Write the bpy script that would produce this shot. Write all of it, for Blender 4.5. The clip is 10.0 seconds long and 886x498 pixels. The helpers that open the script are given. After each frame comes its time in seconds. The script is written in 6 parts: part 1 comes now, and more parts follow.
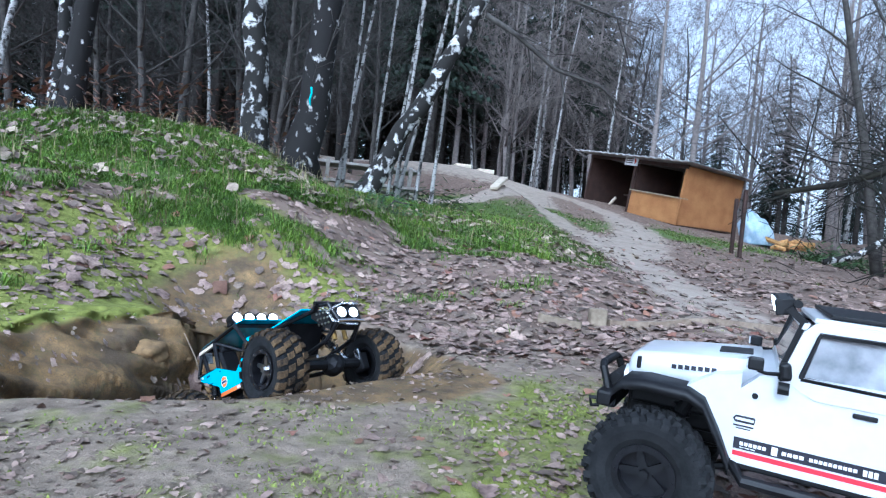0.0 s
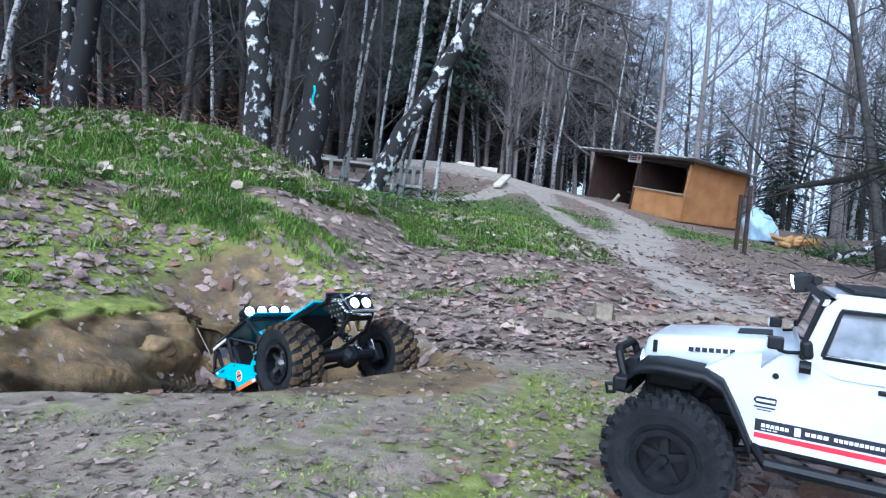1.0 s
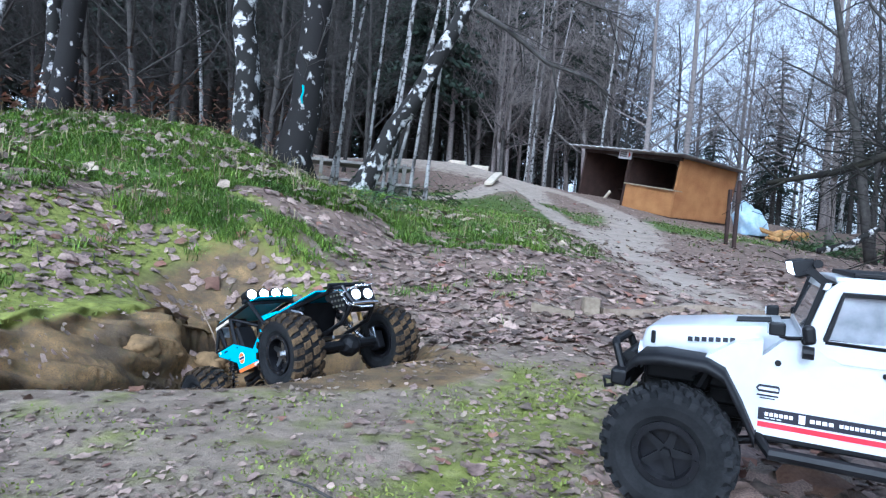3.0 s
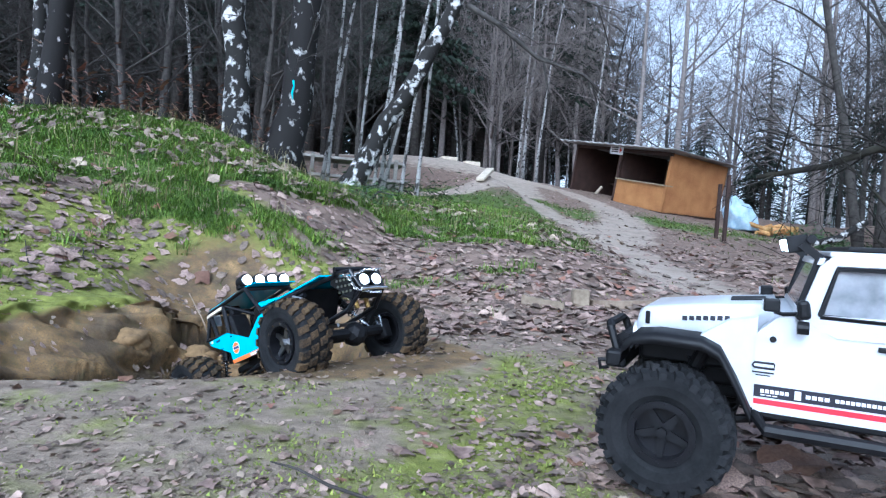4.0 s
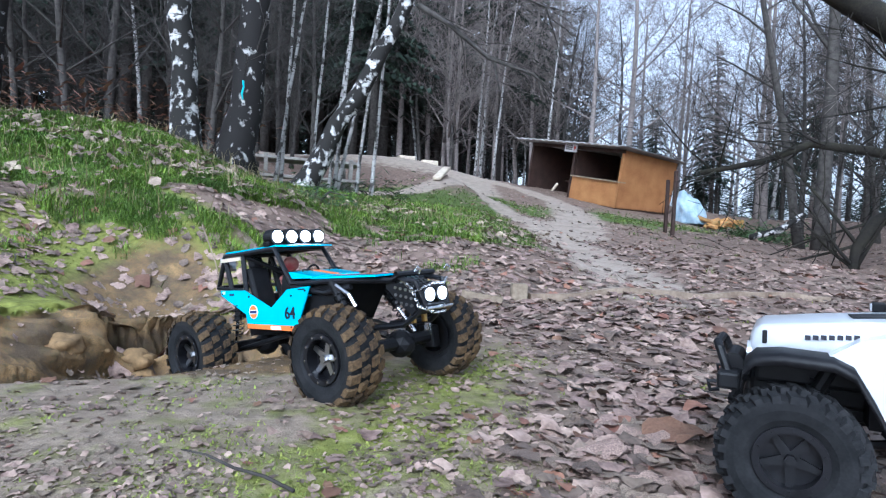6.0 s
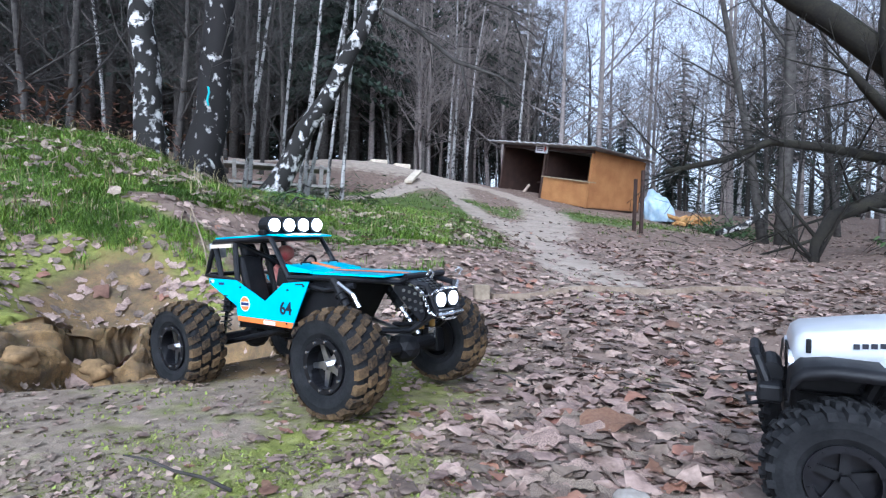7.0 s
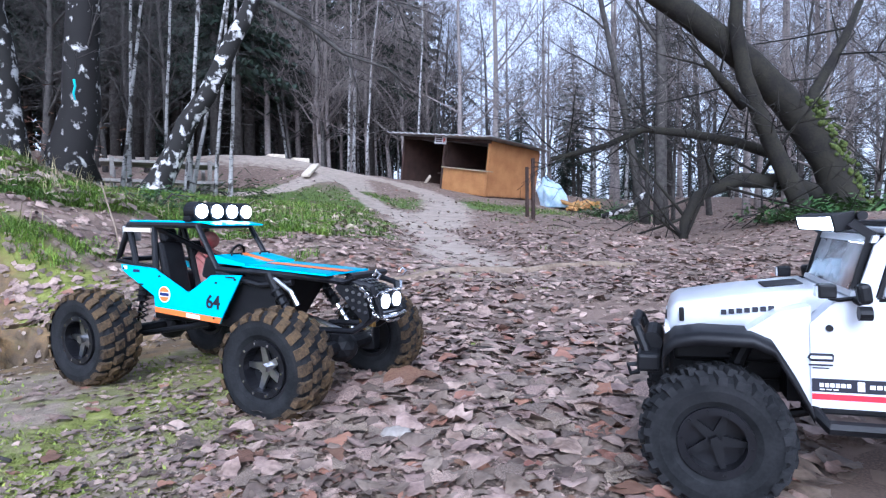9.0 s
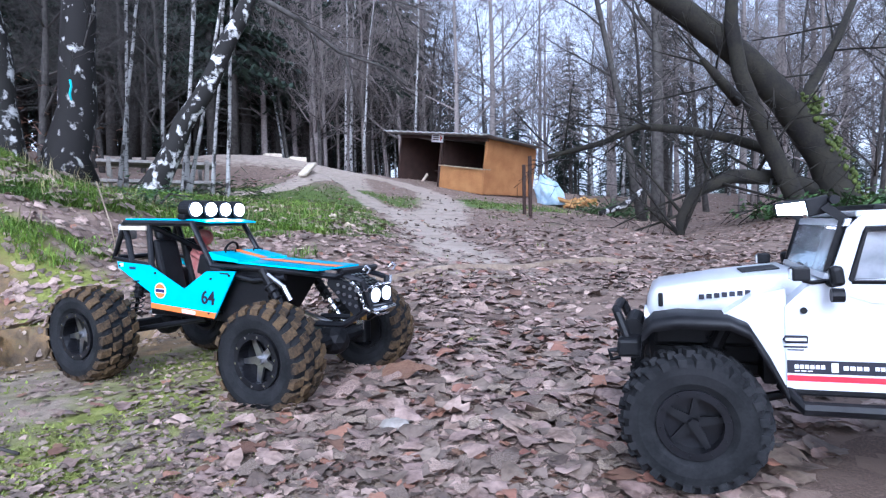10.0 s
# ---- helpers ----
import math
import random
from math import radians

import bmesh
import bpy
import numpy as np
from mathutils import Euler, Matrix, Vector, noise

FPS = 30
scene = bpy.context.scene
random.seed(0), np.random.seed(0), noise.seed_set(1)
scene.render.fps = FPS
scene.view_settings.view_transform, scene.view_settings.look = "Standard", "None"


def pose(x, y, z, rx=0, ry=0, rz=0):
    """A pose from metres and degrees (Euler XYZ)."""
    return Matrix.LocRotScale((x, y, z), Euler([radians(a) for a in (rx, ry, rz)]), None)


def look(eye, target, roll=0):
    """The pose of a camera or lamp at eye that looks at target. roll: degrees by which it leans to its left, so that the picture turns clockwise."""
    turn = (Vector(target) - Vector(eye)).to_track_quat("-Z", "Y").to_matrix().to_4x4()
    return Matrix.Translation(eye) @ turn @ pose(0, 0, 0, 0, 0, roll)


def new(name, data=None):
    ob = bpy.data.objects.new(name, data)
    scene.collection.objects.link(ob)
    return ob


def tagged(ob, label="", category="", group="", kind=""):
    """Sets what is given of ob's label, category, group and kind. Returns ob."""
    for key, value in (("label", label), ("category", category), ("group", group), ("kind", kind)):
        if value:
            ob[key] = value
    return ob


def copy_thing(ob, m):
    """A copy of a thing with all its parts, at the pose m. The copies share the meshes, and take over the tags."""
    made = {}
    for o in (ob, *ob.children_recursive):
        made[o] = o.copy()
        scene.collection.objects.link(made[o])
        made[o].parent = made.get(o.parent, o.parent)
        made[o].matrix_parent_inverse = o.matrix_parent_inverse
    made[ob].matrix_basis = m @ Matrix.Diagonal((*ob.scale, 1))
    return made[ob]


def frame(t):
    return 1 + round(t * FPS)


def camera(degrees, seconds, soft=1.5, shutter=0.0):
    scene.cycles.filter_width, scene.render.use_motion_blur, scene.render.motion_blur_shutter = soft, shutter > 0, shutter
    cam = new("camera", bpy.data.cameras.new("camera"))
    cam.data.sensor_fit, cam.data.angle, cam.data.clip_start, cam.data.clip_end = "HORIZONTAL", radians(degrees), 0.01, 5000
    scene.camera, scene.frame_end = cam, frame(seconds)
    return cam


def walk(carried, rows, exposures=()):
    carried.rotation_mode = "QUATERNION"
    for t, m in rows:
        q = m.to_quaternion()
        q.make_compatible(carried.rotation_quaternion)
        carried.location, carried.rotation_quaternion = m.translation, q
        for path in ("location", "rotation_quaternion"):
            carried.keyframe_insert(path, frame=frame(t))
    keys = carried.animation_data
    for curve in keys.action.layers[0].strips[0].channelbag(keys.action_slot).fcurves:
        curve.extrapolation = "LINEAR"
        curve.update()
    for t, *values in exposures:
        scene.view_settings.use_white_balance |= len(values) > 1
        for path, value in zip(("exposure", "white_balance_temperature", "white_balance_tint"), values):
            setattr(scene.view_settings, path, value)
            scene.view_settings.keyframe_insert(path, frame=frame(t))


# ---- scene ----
cam = camera(74.0, 10.0, soft=1.25)
PATH = [
    (0, 0.0037, 0.0082, 0.2463, 0.25, -0.99, -5.63),
    (0.5, 0.0064, 0.0085, 0.2411, 0.26, -1.10, -5.67),
    (1, 0.0006, 0.0092, 0.2370, 0.57, -1.16, -5.30),
    (1.5, 0.0113, 0.0084, 0.2325, 0.16, -1.20, -5.24),
    (2, 0.0120, 0.0089, 0.2307, 0.09, -1.20, -4.93),
    (3.5, 0.0213, 0.0087, 0.2263, -0.37, -1.20, -4.30),
    (4, 0.0249, 0.0018, 0.2195, -0.89, -1.49, -4.24),
    (4.5, 0.0307, -0.0045, 0.2237, -1.51, -1.48, -4.30),
    (5, 0.0424, -0.0169, 0.2227, -2.35, -1.46, -3.72),
    (5.5, 0.0646, -0.0310, 0.2205, -3.57, -1.51, -3.45),
    (7, 0.1240, -0.0708, 0.2227, -7.03, -0.97, -1.87),
    (7.5, 0.1484, -0.0829, 0.2013, -8.76, -1.32, -1.01),
    (8, 0.1761, -0.1023, 0.1974, -10.70, -1.58, -0.58),
    (8.5, 0.2160, -0.1322, 0.1968, -13.72, -1.80, 0.15),
    (9, 0.2452, -0.1672, 0.2043, -15.91, -1.60, 0.59),
    (9.5, 0.2535, -0.1830, 0.1992, -16.71, -2.02, 0.51),
    (10, 0.2427, -0.1811, 0.2017, -16.13, -1.77, 0.98),
]


def aim(yaw, pitch, roll):
    """Turn of a camera from yaw, pitch and roll in degrees."""
    return Euler((0, 0, radians(yaw))).to_matrix().to_4x4() @ pose(0, 0, 0, 90 + pitch, 0, 0) @ pose(0, 0, 0, 0, 0, -roll)


TONE = [(0, 0.53, 4700, 6), (4, 0.55, 4800, 7), (7, 0.62, 5030, 10), (8.5, 0.70, 4950, 15), (10, 0.70, 4900, 16)]
walk(cam, [(t, Matrix.Translation((x, y, z)) @ aim(a, b, c)) for t, x, y, z, a, b, c in PATH], TONE)

# ---- light ----
world = bpy.data.worlds.new("overcast_sky")
scene.world = world
world.use_nodes = True
wn, wl = world.node_tree.nodes, world.node_tree.links
sky = wn.new("ShaderNodeTexSky")
sky.sky_type, sky.sun_disc = "NISHITA", False
sky.sun_elevation, sky.sun_rotation = radians(32), radians(200)
sky.air_density, sky.dust_density, sky.ozone_density = 1.0, 4.0, 1.5
pale = wn.new("ShaderNodeHueSaturation")
pale.inputs["Saturation"].default_value, pale.inputs["Value"].default_value = 0.22, 1.5
wl.new(sky.outputs[0], pale.inputs["Color"])
wl.new(pale.outputs[0], wn["Background"].inputs[0])
wn["Background"].inputs[1].default_value = 0.15
sun_data = bpy.data.lights.new("sun", "SUN")
sun_data.energy, sun_data.angle, sun_data.color = 0.9, radians(35), (1.0, 0.97, 0.93)
sun = new("sun", sun_data)
sun.matrix_world = look((-3, -8, 6.5), (0, 0, 0))


# ---- materials ----
def mat(name, c1, c2, scale=30.0, rough=0.8, bump=0.3, fine=None, metal=0.0, spread=0.0, spec=0.4, coat=0.0, detail=5.0):
    """Two colours mixed by noise at two scales, with a little relief; spread varies it from piece to piece."""
    m = bpy.data.materials.new(name)
    m.use_nodes = True
    n, l = m.node_tree.nodes, m.node_tree.links
    b = n["Principled BSDF"]
    b.inputs["Roughness"].default_value, b.inputs["Metallic"].default_value = rough, metal
    b.inputs["Specular IOR Level"].default_value, b.inputs["Coat Weight"].default_value = spec, coat
    co = n.new("ShaderNodeTexCoord")
    a = n.new("ShaderNodeTexNoise")
    a.inputs["Scale"].default_value, a.inputs["Detail"].default_value = scale, detail
    f = n.new("ShaderNodeTexNoise")
    f.inputs["Scale"].default_value, f.inputs["Detail"].default_value = fine or scale * 6, 4
    l.new(co.outputs["Object"], a.inputs["Vector"]), l.new(co.outputs["Object"], f.inputs["Vector"])
    add = n.new("ShaderNodeMath")
    add.operation = "MULTIPLY_ADD"
    l.new(f.outputs[0], add.inputs[0])
    add.inputs[1].default_value = 0.5
    l.new(a.outputs[0], add.inputs[2])
    ramp = n.new("ShaderNodeMapRange")
    l.new(add.outputs[0], ramp.inputs[0])
    ramp.inputs[1].default_value, ramp.inputs[2].default_value = 0.55, 0.95
    mix = n.new("ShaderNodeMix")
    mix.data_type = "RGBA"
    mix.inputs[6].default_value, mix.inputs[7].default_value = (*c1, 1), (*c2, 1)
    l.new(ramp.outputs[0], mix.inputs[0])
    last = mix.outputs[2]
    if spread:
        ob, geo = n.new("ShaderNodeObjectInfo"), n.new("ShaderNodeNewGeometry")
        both = n.new("ShaderNodeMath")
        both.operation = "ADD"
        l.new(ob.outputs["Random"], both.inputs[0]), l.new(geo.outputs["Random Per Island"], both.inputs[1])
        frac = n.new("ShaderNodeMath")
        frac.operation = "FRACT"
        l.new(both.outputs[0], frac.inputs[0])
        val = n.new("ShaderNodeMapRange")
        l.new(frac.outputs[0], val.inputs[0])
        val.inputs[3].default_value, val.inputs[4].default_value = 1 - spread, 1 + spread
        hsv = n.new("ShaderNodeHueSaturation")
        l.new(val.outputs[0], hsv.inputs["Value"]), l.new(last, hsv.inputs["Color"])
        hue = n.new("ShaderNodeMapRange")
        l.new(both.outputs[0], hue.inputs[0])
        hue.inputs[2].default_value = 2.0
        hue.inputs[3].default_value, hue.inputs[4].default_value = 0.5 - spread * 0.06, 0.5 + spread * 0.06
        l.new(hue.outputs[0], hsv.inputs["Hue"])
        last = hsv.outputs[0]
    l.new(last, b.inputs["Base Color"])
    if bump:
        bp = n.new("ShaderNodeBump")
        bp.inputs["Strength"].default_value, bp.inputs["Distance"].default_value = bump, 0.3 / (fine or scale * 6)
        l.new(add.outputs[0], bp.inputs["Height"]), l.new(bp.outputs[0], b.inputs["Normal"])
    return m


def glow(name, colour, strength):
    m = bpy.data.materials.new(name)
    m.use_nodes = True
    b = m.node_tree.nodes["Principled BSDF"]
    b.inputs["Base Color"].default_value = (*colour, 1)
    b.inputs["Emission Color"].default_value = (*colour, 1)
    b.inputs["Emission Strength"].default_value = strength
    return m


def ground_material():
    m = bpy.data.materials.new("forest_ground")
    m.use_nodes = True
    n, l = m.node_tree.nodes, m.node_tree.links
    b = n["Principled BSDF"]
    b.inputs["Roughness"].default_value, b.inputs["Specular IOR Level"].default_value = 0.9, 0.25
    co = n.new("ShaderNodeTexCoord")

    def noise_at(scale, detail=6.0, rough=0.6):
        t = n.new("ShaderNodeTexNoise")
        t.inputs["Scale"].default_value, t.inputs["Detail"].default_value, t.inputs["Roughness"].default_value = scale, detail, rough
        l.new(co.outputs["Object"], t.inputs["Vector"])
        return t.outputs[0]

    def mixed(fac, a, c):
        x = n.new("ShaderNodeMix")
        x.data_type = "RGBA"
        for k, v in ((0, fac), (6, a), (7, c)):
            if isinstance(v, tuple):
                x.inputs[k].default_value = (*v, 1)
            else:
                l.new(v, x.inputs[k])
        return x.outputs[2]

    def span(v, lo, hi):
        r = n.new("ShaderNodeMapRange")
        l.new(v, r.inputs[0])
        r.inputs[1].default_value, r.inputs[2].default_value = lo, hi
        return r.outputs[0]

    def math(op, a, c):
        x = n.new("ShaderNodeMath")
        x.operation = op
        for k, v in ((0, a), (1, c)):
            if isinstance(v, (int, float)):
                x.inputs[k].default_value = v
            else:
                l.new(v, x.inputs[k])
        return x.outputs[0]

    def mask(name, scale, amount):
        at = n.new("ShaderNodeAttribute")
        at.attribute_name = name
        wob = math("MULTIPLY", math("SUBTRACT", noise_at(scale), 0.5), amount)
        return span(math("ADD", at.outputs["Fac"], wob), 0.35, 0.65)

    big, small, grit = noise_at(6), noise_at(45), noise_at(400, 4)
    soil = mixed(span(small, 0.35, 0.65), (0.145, 0.11, 0.077), (0.34, 0.27, 0.20))
    soil = mixed(span(grit, 0.4, 0.65), soil, (0.22, 0.175, 0.13))
    vor = n.new("ShaderNodeTexVoronoi")
    vor.inputs["Scale"].default_value = 22
    l.new(co.outputs["Object"], vor.inputs["Vector"])
    sep = n.new("ShaderNodeSeparateColor")
    l.new(vor.outputs["Color"], sep.inputs[0])
    litter = mixed(sep.outputs[0], (0.075, 0.052, 0.038), (0.24, 0.175, 0.135))
    litter = mixed(span(grit, 0.4, 0.7), litter, (0.19, 0.13, 0.10))
    moss = mixed(span(small, 0.35, 0.7), (0.12, 0.13, 0.025), (0.25, 0.265, 0.06))
    grass = mixed(span(small, 0.3, 0.7), (0.05, 0.07, 0.02), (0.11, 0.16, 0.03))
    trail = mixed(span(big, 0.3, 0.7), (0.25, 0.20, 0.155), (0.39, 0.325, 0.26))
    trail = mixed(span(small, 0.5, 0.75), trail, (0.26, 0.2, 0.165))
    sand = mixed(span(big, 0.35, 0.65), (0.175, 0.112, 0.05), (0.32, 0.20, 0.082))
    sand = mixed(span(noise_at(13), 0.42, 0.62), sand, (0.085, 0.06, 0.036))
    sand = mixed(span(small, 0.5, 0.68), sand, (0.13, 0.10, 0.045))
    sand = mixed(span(grit, 0.45, 0.7), sand, (0.12, 0.09, 0.06))
    c = mixed(mask("litter", 9, 0.9), soil, litter)
    c = mixed(mask("moss", 14, 1.1), c, moss)
    c = mixed(mask("grass", 5, 0.9), c, grass)
    c = mixed(mask("trail", 5, 1.25), c, trail)
    c = mixed(mask("sand", 10, 0.5), c, sand)
    l.new(c, b.inputs["Base Color"])
    bp = n.new("ShaderNodeBump")
    bp.inputs["Strength"].default_value, bp.inputs["Distance"].default_value = 0.7, 0.006
    h = math("ADD", math("ADD", small, math("MULTIPLY", grit, 0.35)), math("MULTIPLY", vor.outputs["Distance"], 0.6))
    l.new(h, bp.inputs["Height"]), l.new(bp.outputs[0], b.inputs["Normal"])
    return m


def bark_material(name, light, dark, amount):
    """Bark: pale skin with dark blotches and cross marks; amount is how much of it is dark."""
    m = bpy.data.materials.new(name)
    m.use_nodes = True
    n, l = m.node_tree.nodes, m.node_tree.links
    b = n["Principled BSDF"]
    b.inputs["Roughness"].default_value, b.inputs["Specular IOR Level"].default_value = 0.85, 0.2
    co = n.new("ShaderNodeTexCoord")

    def noise_at(scale, stretch, detail=4.0):
        mp = n.new("ShaderNodeMapping")
        mp.inputs["Scale"].default_value = stretch
        l.new(co.outputs["Object"], mp.inputs[0])
        t = n.new("ShaderNodeTexNoise")
        t.inputs["Scale"].default_value, t.inputs["Detail"].default_value = scale, detail
        l.new(mp.outputs[0], t.inputs["Vector"])
        return t.outputs[0]

    blot, dash, fine = noise_at(11, (1, 1, 0.8), 9.0), noise_at(24, (0.5, 0.5, 2.2), 7.0), noise_at(60, (1, 1, 0.6))
    r1 = n.new("ShaderNodeMapRange")
    l.new(blot, r1.inputs[0])
    r1.inputs[1].default_value, r1.inputs[2].default_value = 0.55 - amount, 0.47 - amount
    r2 = n.new("ShaderNodeMapRange")
    l.new(dash, r2.inputs[0])
    r2.inputs[1].default_value, r2.inputs[2].default_value = 0.55, 0.66
    mx = n.new("ShaderNodeMath")
    mx.operation = "MAXIMUM"
    l.new(r1.outputs[0], mx.inputs[0]), l.new(r2.outputs[0], mx.inputs[1])
    sk = n.new("ShaderNodeMix")
    sk.data_type = "RGBA"
    l.new(fine, sk.inputs[0])
    sk.inputs[6].default_value, sk.inputs[7].default_value = (*light, 1), (*[v * 0.72 for v in light], 1)
    mix = n.new("ShaderNodeMix")
    mix.data_type = "RGBA"
    l.new(mx.outputs[0], mix.inputs[0]), l.new(sk.outputs[2], mix.inputs[6])
    mix.inputs[7].default_value = (*dark, 1)
    l.new(mix.outputs[2], b.inputs["Base Color"])
    bp = n.new("ShaderNodeBump")
    bp.inputs["Strength"].default_value, bp.inputs["Distance"].default_value = 0.8, 0.012
    l.new(mx.outputs[0], bp.inputs["Height"]), l.new(bp.outputs[0], b.inputs["Normal"])
    return m


GROUND = ground_material()
BIRCH = bark_material("birch_bark", (0.62, 0.60, 0.57), (0.02, 0.018, 0.016), -0.05)
BIRCH_DARK = bark_material("old_birch_bark", (0.55, 0.53, 0.50), (0.016, 0.014, 0.013), -0.125)
BIRCH_THIN = bark_material("thin_birch_bark", (0.36, 0.345, 0.325), (0.05, 0.045, 0.04), 0.06)
BARK = mat("grey_bark", (0.026, 0.022, 0.019), (0.068, 0.06, 0.052), 12, 0.9, 0.6, 60)
BARK_PALE = mat("pale_twig_bark", (0.12, 0.10, 0.092), (0.24, 0.205, 0.185), 12, 0.9, 0.4, 60)
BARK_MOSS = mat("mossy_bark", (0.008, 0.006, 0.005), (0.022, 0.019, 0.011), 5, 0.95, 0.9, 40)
MOSS = mat("moss_cushion", (0.03, 0.045, 0.008), (0.085, 0.105, 0.02), 30, 0.95, 0.6, 160)
NEEDLES = mat("spruce_needles", (0.008, 0.015, 0.010), (0.027, 0.041, 0.024), 3, 0.8, 0.0, 30, spread=0.35)
GRASS = mat("grass_blades", (0.07, 0.135, 0.012), (0.20, 0.29, 0.035), 3, 0.7, 0.0, 20, spread=0.45)
MEADOW = mat("meadow_blades", (0.05, 0.085, 0.014), (0.14, 0.185, 0.035), 3, 0.7, 0.0, 20, spread=0.5)
STRAW = mat("dry_grass", (0.17, 0.15, 0.07), (0.28, 0.24, 0.12), 5, 0.8, 0.0, 20, spread=0.3)
LEAF = mat("dead_leaf", (0.10, 0.066, 0.047), (0.345, 0.255, 0.20), 25, 0.6, 0.4, 150, spread=0.5)
LEAF_RUST = mat("rust_leaf", (0.15, 0.068, 0.042), (0.25, 0.135, 0.085), 25, 0.7, 0.4, 150, spread=0.4)
IVY = mat("green_leaf", (0.03, 0.07, 0.02), (0.08, 0.15, 0.04), 15, 0.6, 0.0, 80, spread=0.4)
PLY = mat("stained_plywood", (0.23, 0.098, 0.030), (0.34, 0.16, 0.055), 2.5, 0.65, 0.15, 30, spread=0.06)
# Dark wood, deepened further so its colour holds the shade inside the shed.
DARK_AND_SHADED_WOOD = mat("dark_and_shaded_wood", (0.022, 0.011, 0.008), (0.045, 0.022, 0.015), 4, 0.75, 0.2, 40)
ROOF = mat("corrugated_roof", (0.22, 0.21, 0.20), (0.42, 0.41, 0.39), 3, 0.7, 0.2, 30)
PLANK = mat("weathered_plank", (0.15, 0.11, 0.075), (0.30, 0.24, 0.17), 14, 0.85, 0.4, 90, spread=0.2)
PALE_WOOD = mat("fresh_sawn_wood", (0.45, 0.38, 0.28), (0.6, 0.52, 0.40), 14, 0.8, 0.2, 90)
TARP = mat("blue_tarpaulin", (0.25, 0.36, 0.45), (0.45, 0.55, 0.62), 4, 0.45, 0.5, 14)
SIGN = mat("white_sign", (0.62, 0.62, 0.62), (0.74, 0.74, 0.73), 8, 0.6, 0.0)
RED = mat("red_paint", (0.5, 0.04, 0.03), (0.56, 0.06, 0.04), 20, 0.5, 0.0)
STONE = mat("grey_pebble", (0.22, 0.19, 0.16), (0.36, 0.33, 0.29), 30, 0.8, 0.3, 200)


# ---- building helpers ----
def put(name, bm, material, parent=None, label="", smooth=True):
    me = bpy.data.meshes.new(name)
    bm.to_mesh(me)
    bm.free()
    for mt in (material if isinstance(material, (list, tuple)) else [material]):
        me.materials.append(mt)
    if smooth:
        me.shade_smooth()
    ob = new(name, me)
    if parent is not None:
        ob.parent = parent
    if label:
        ob["label"] = label
    return ob


def part(name, bm, material, parent, label="", smooth=False):
    return put(name, bm, material, parent, label, smooth)


def raw(name, verts, faces, material, parent=None, smooth=True):
    me = bpy.data.meshes.new(name)
    me.from_pydata([tuple(v) for v in verts], [], faces)
    for mt in (material if isinstance(material, (list, tuple)) else [material]):
        me.materials.append(mt)
    if smooth:
        me.shade_smooth()
    ob = new(name, me)
    if parent is not None:
        ob.parent = parent
    return ob


def box(bm, size, at=(0, 0, 0), turn=(0, 0, 0), bevel=0.0):
    vs = bmesh.ops.create_cube(bm, size=1.0, matrix=pose(*at, *turn) @ Matrix.Diagonal((*size, 1)))["verts"]
    if bevel:
        es = list({e for v in vs for e in v.link_edges})
        bmesh.ops.bevel(bm, geom=es, offset=bevel, segments=2, affect="EDGES", profile=0.5)
    return bm


def rod(bm, a, b, r, r2=None, n=8, caps=True):
    a, b = Vector(a), Vector(b)
    d = b - a
    m = Matrix.Translation((a + b) / 2) @ d.to_track_quat("Z", "Y").to_matrix().to_4x4()
    bmesh.ops.create_cone(bm, cap_ends=caps, segments=n, radius1=r, radius2=r if r2 is None else r2, depth=d.length, matrix=m)
    return bm


def tube(bm, pts, r, n=6, closed=False):
    """A bent tube through the points, of one radius or a radius for each."""
    pts = [Vector(p) for p in pts]
    k = len(pts)
    rad = r if isinstance(r, (list, tuple)) else [r] * k
    rings, side = [], None
    for i, p in enumerate(pts):
        t = (pts[min(i + 1, k - 1)] - pts[max(i - 1, 0)]).normalized()
        if side is None:
            side = t.orthogonal().normalized()
        side = (side - t * side.dot(t)).normalized()
        up = t.cross(side)
        rings.append([bm.verts.new(p + (side * math.cos(2 * math.pi * j / n) + up * math.sin(2 * math.pi * j / n)) * rad[i]) for j in range(n)])
    for u, v in zip(rings, rings[1:]):
        for j in range(n):
            bm.faces.new((u[j], u[(j + 1) % n], v[(j + 1) % n], v[j]))
    bm.faces.new(rings[0][::-1]), bm.faces.new(rings[-1])
    return bm


def slab(bm, outline, y0, y1, m=None):
    """A plate with the given (x, z) outline, from y0 to y1."""
    m = m or Matrix()
    a = [bm.verts.new(m @ Vector((x, y0, z))) for x, z in outline]
    b = [bm.verts.new(m @ Vector((x, y1, z))) for x, z in outline]
    bm.faces.new(a), bm.faces.new(b[::-1])
    k = len(a)
    for i in range(k):
        bm.faces.new((a[i], b[i], b[(i + 1) % k], a[(i + 1) % k]))
    bmesh.ops.recalc_face_normals(bm, faces=bm.faces)
    return bm


# ---- the lie of the land ----
def ease(a, b, x):
    t = np.clip((x - a) / (b - a), 0, 1)
    return t * t * (3 - 2 * t)


def lattice(ix, iy, seed):
    h = (ix.astype(np.int64) * 374761393 + iy.astype(np.int64) * 668265263 + seed * 144665) & 0x7FFFFFFF
    h = ((h ^ (h >> 13)) * 1274126177) & 0x7FFFFFFF
    return ((h ^ (h >> 16)) & 0xFFFF) / 65535.0


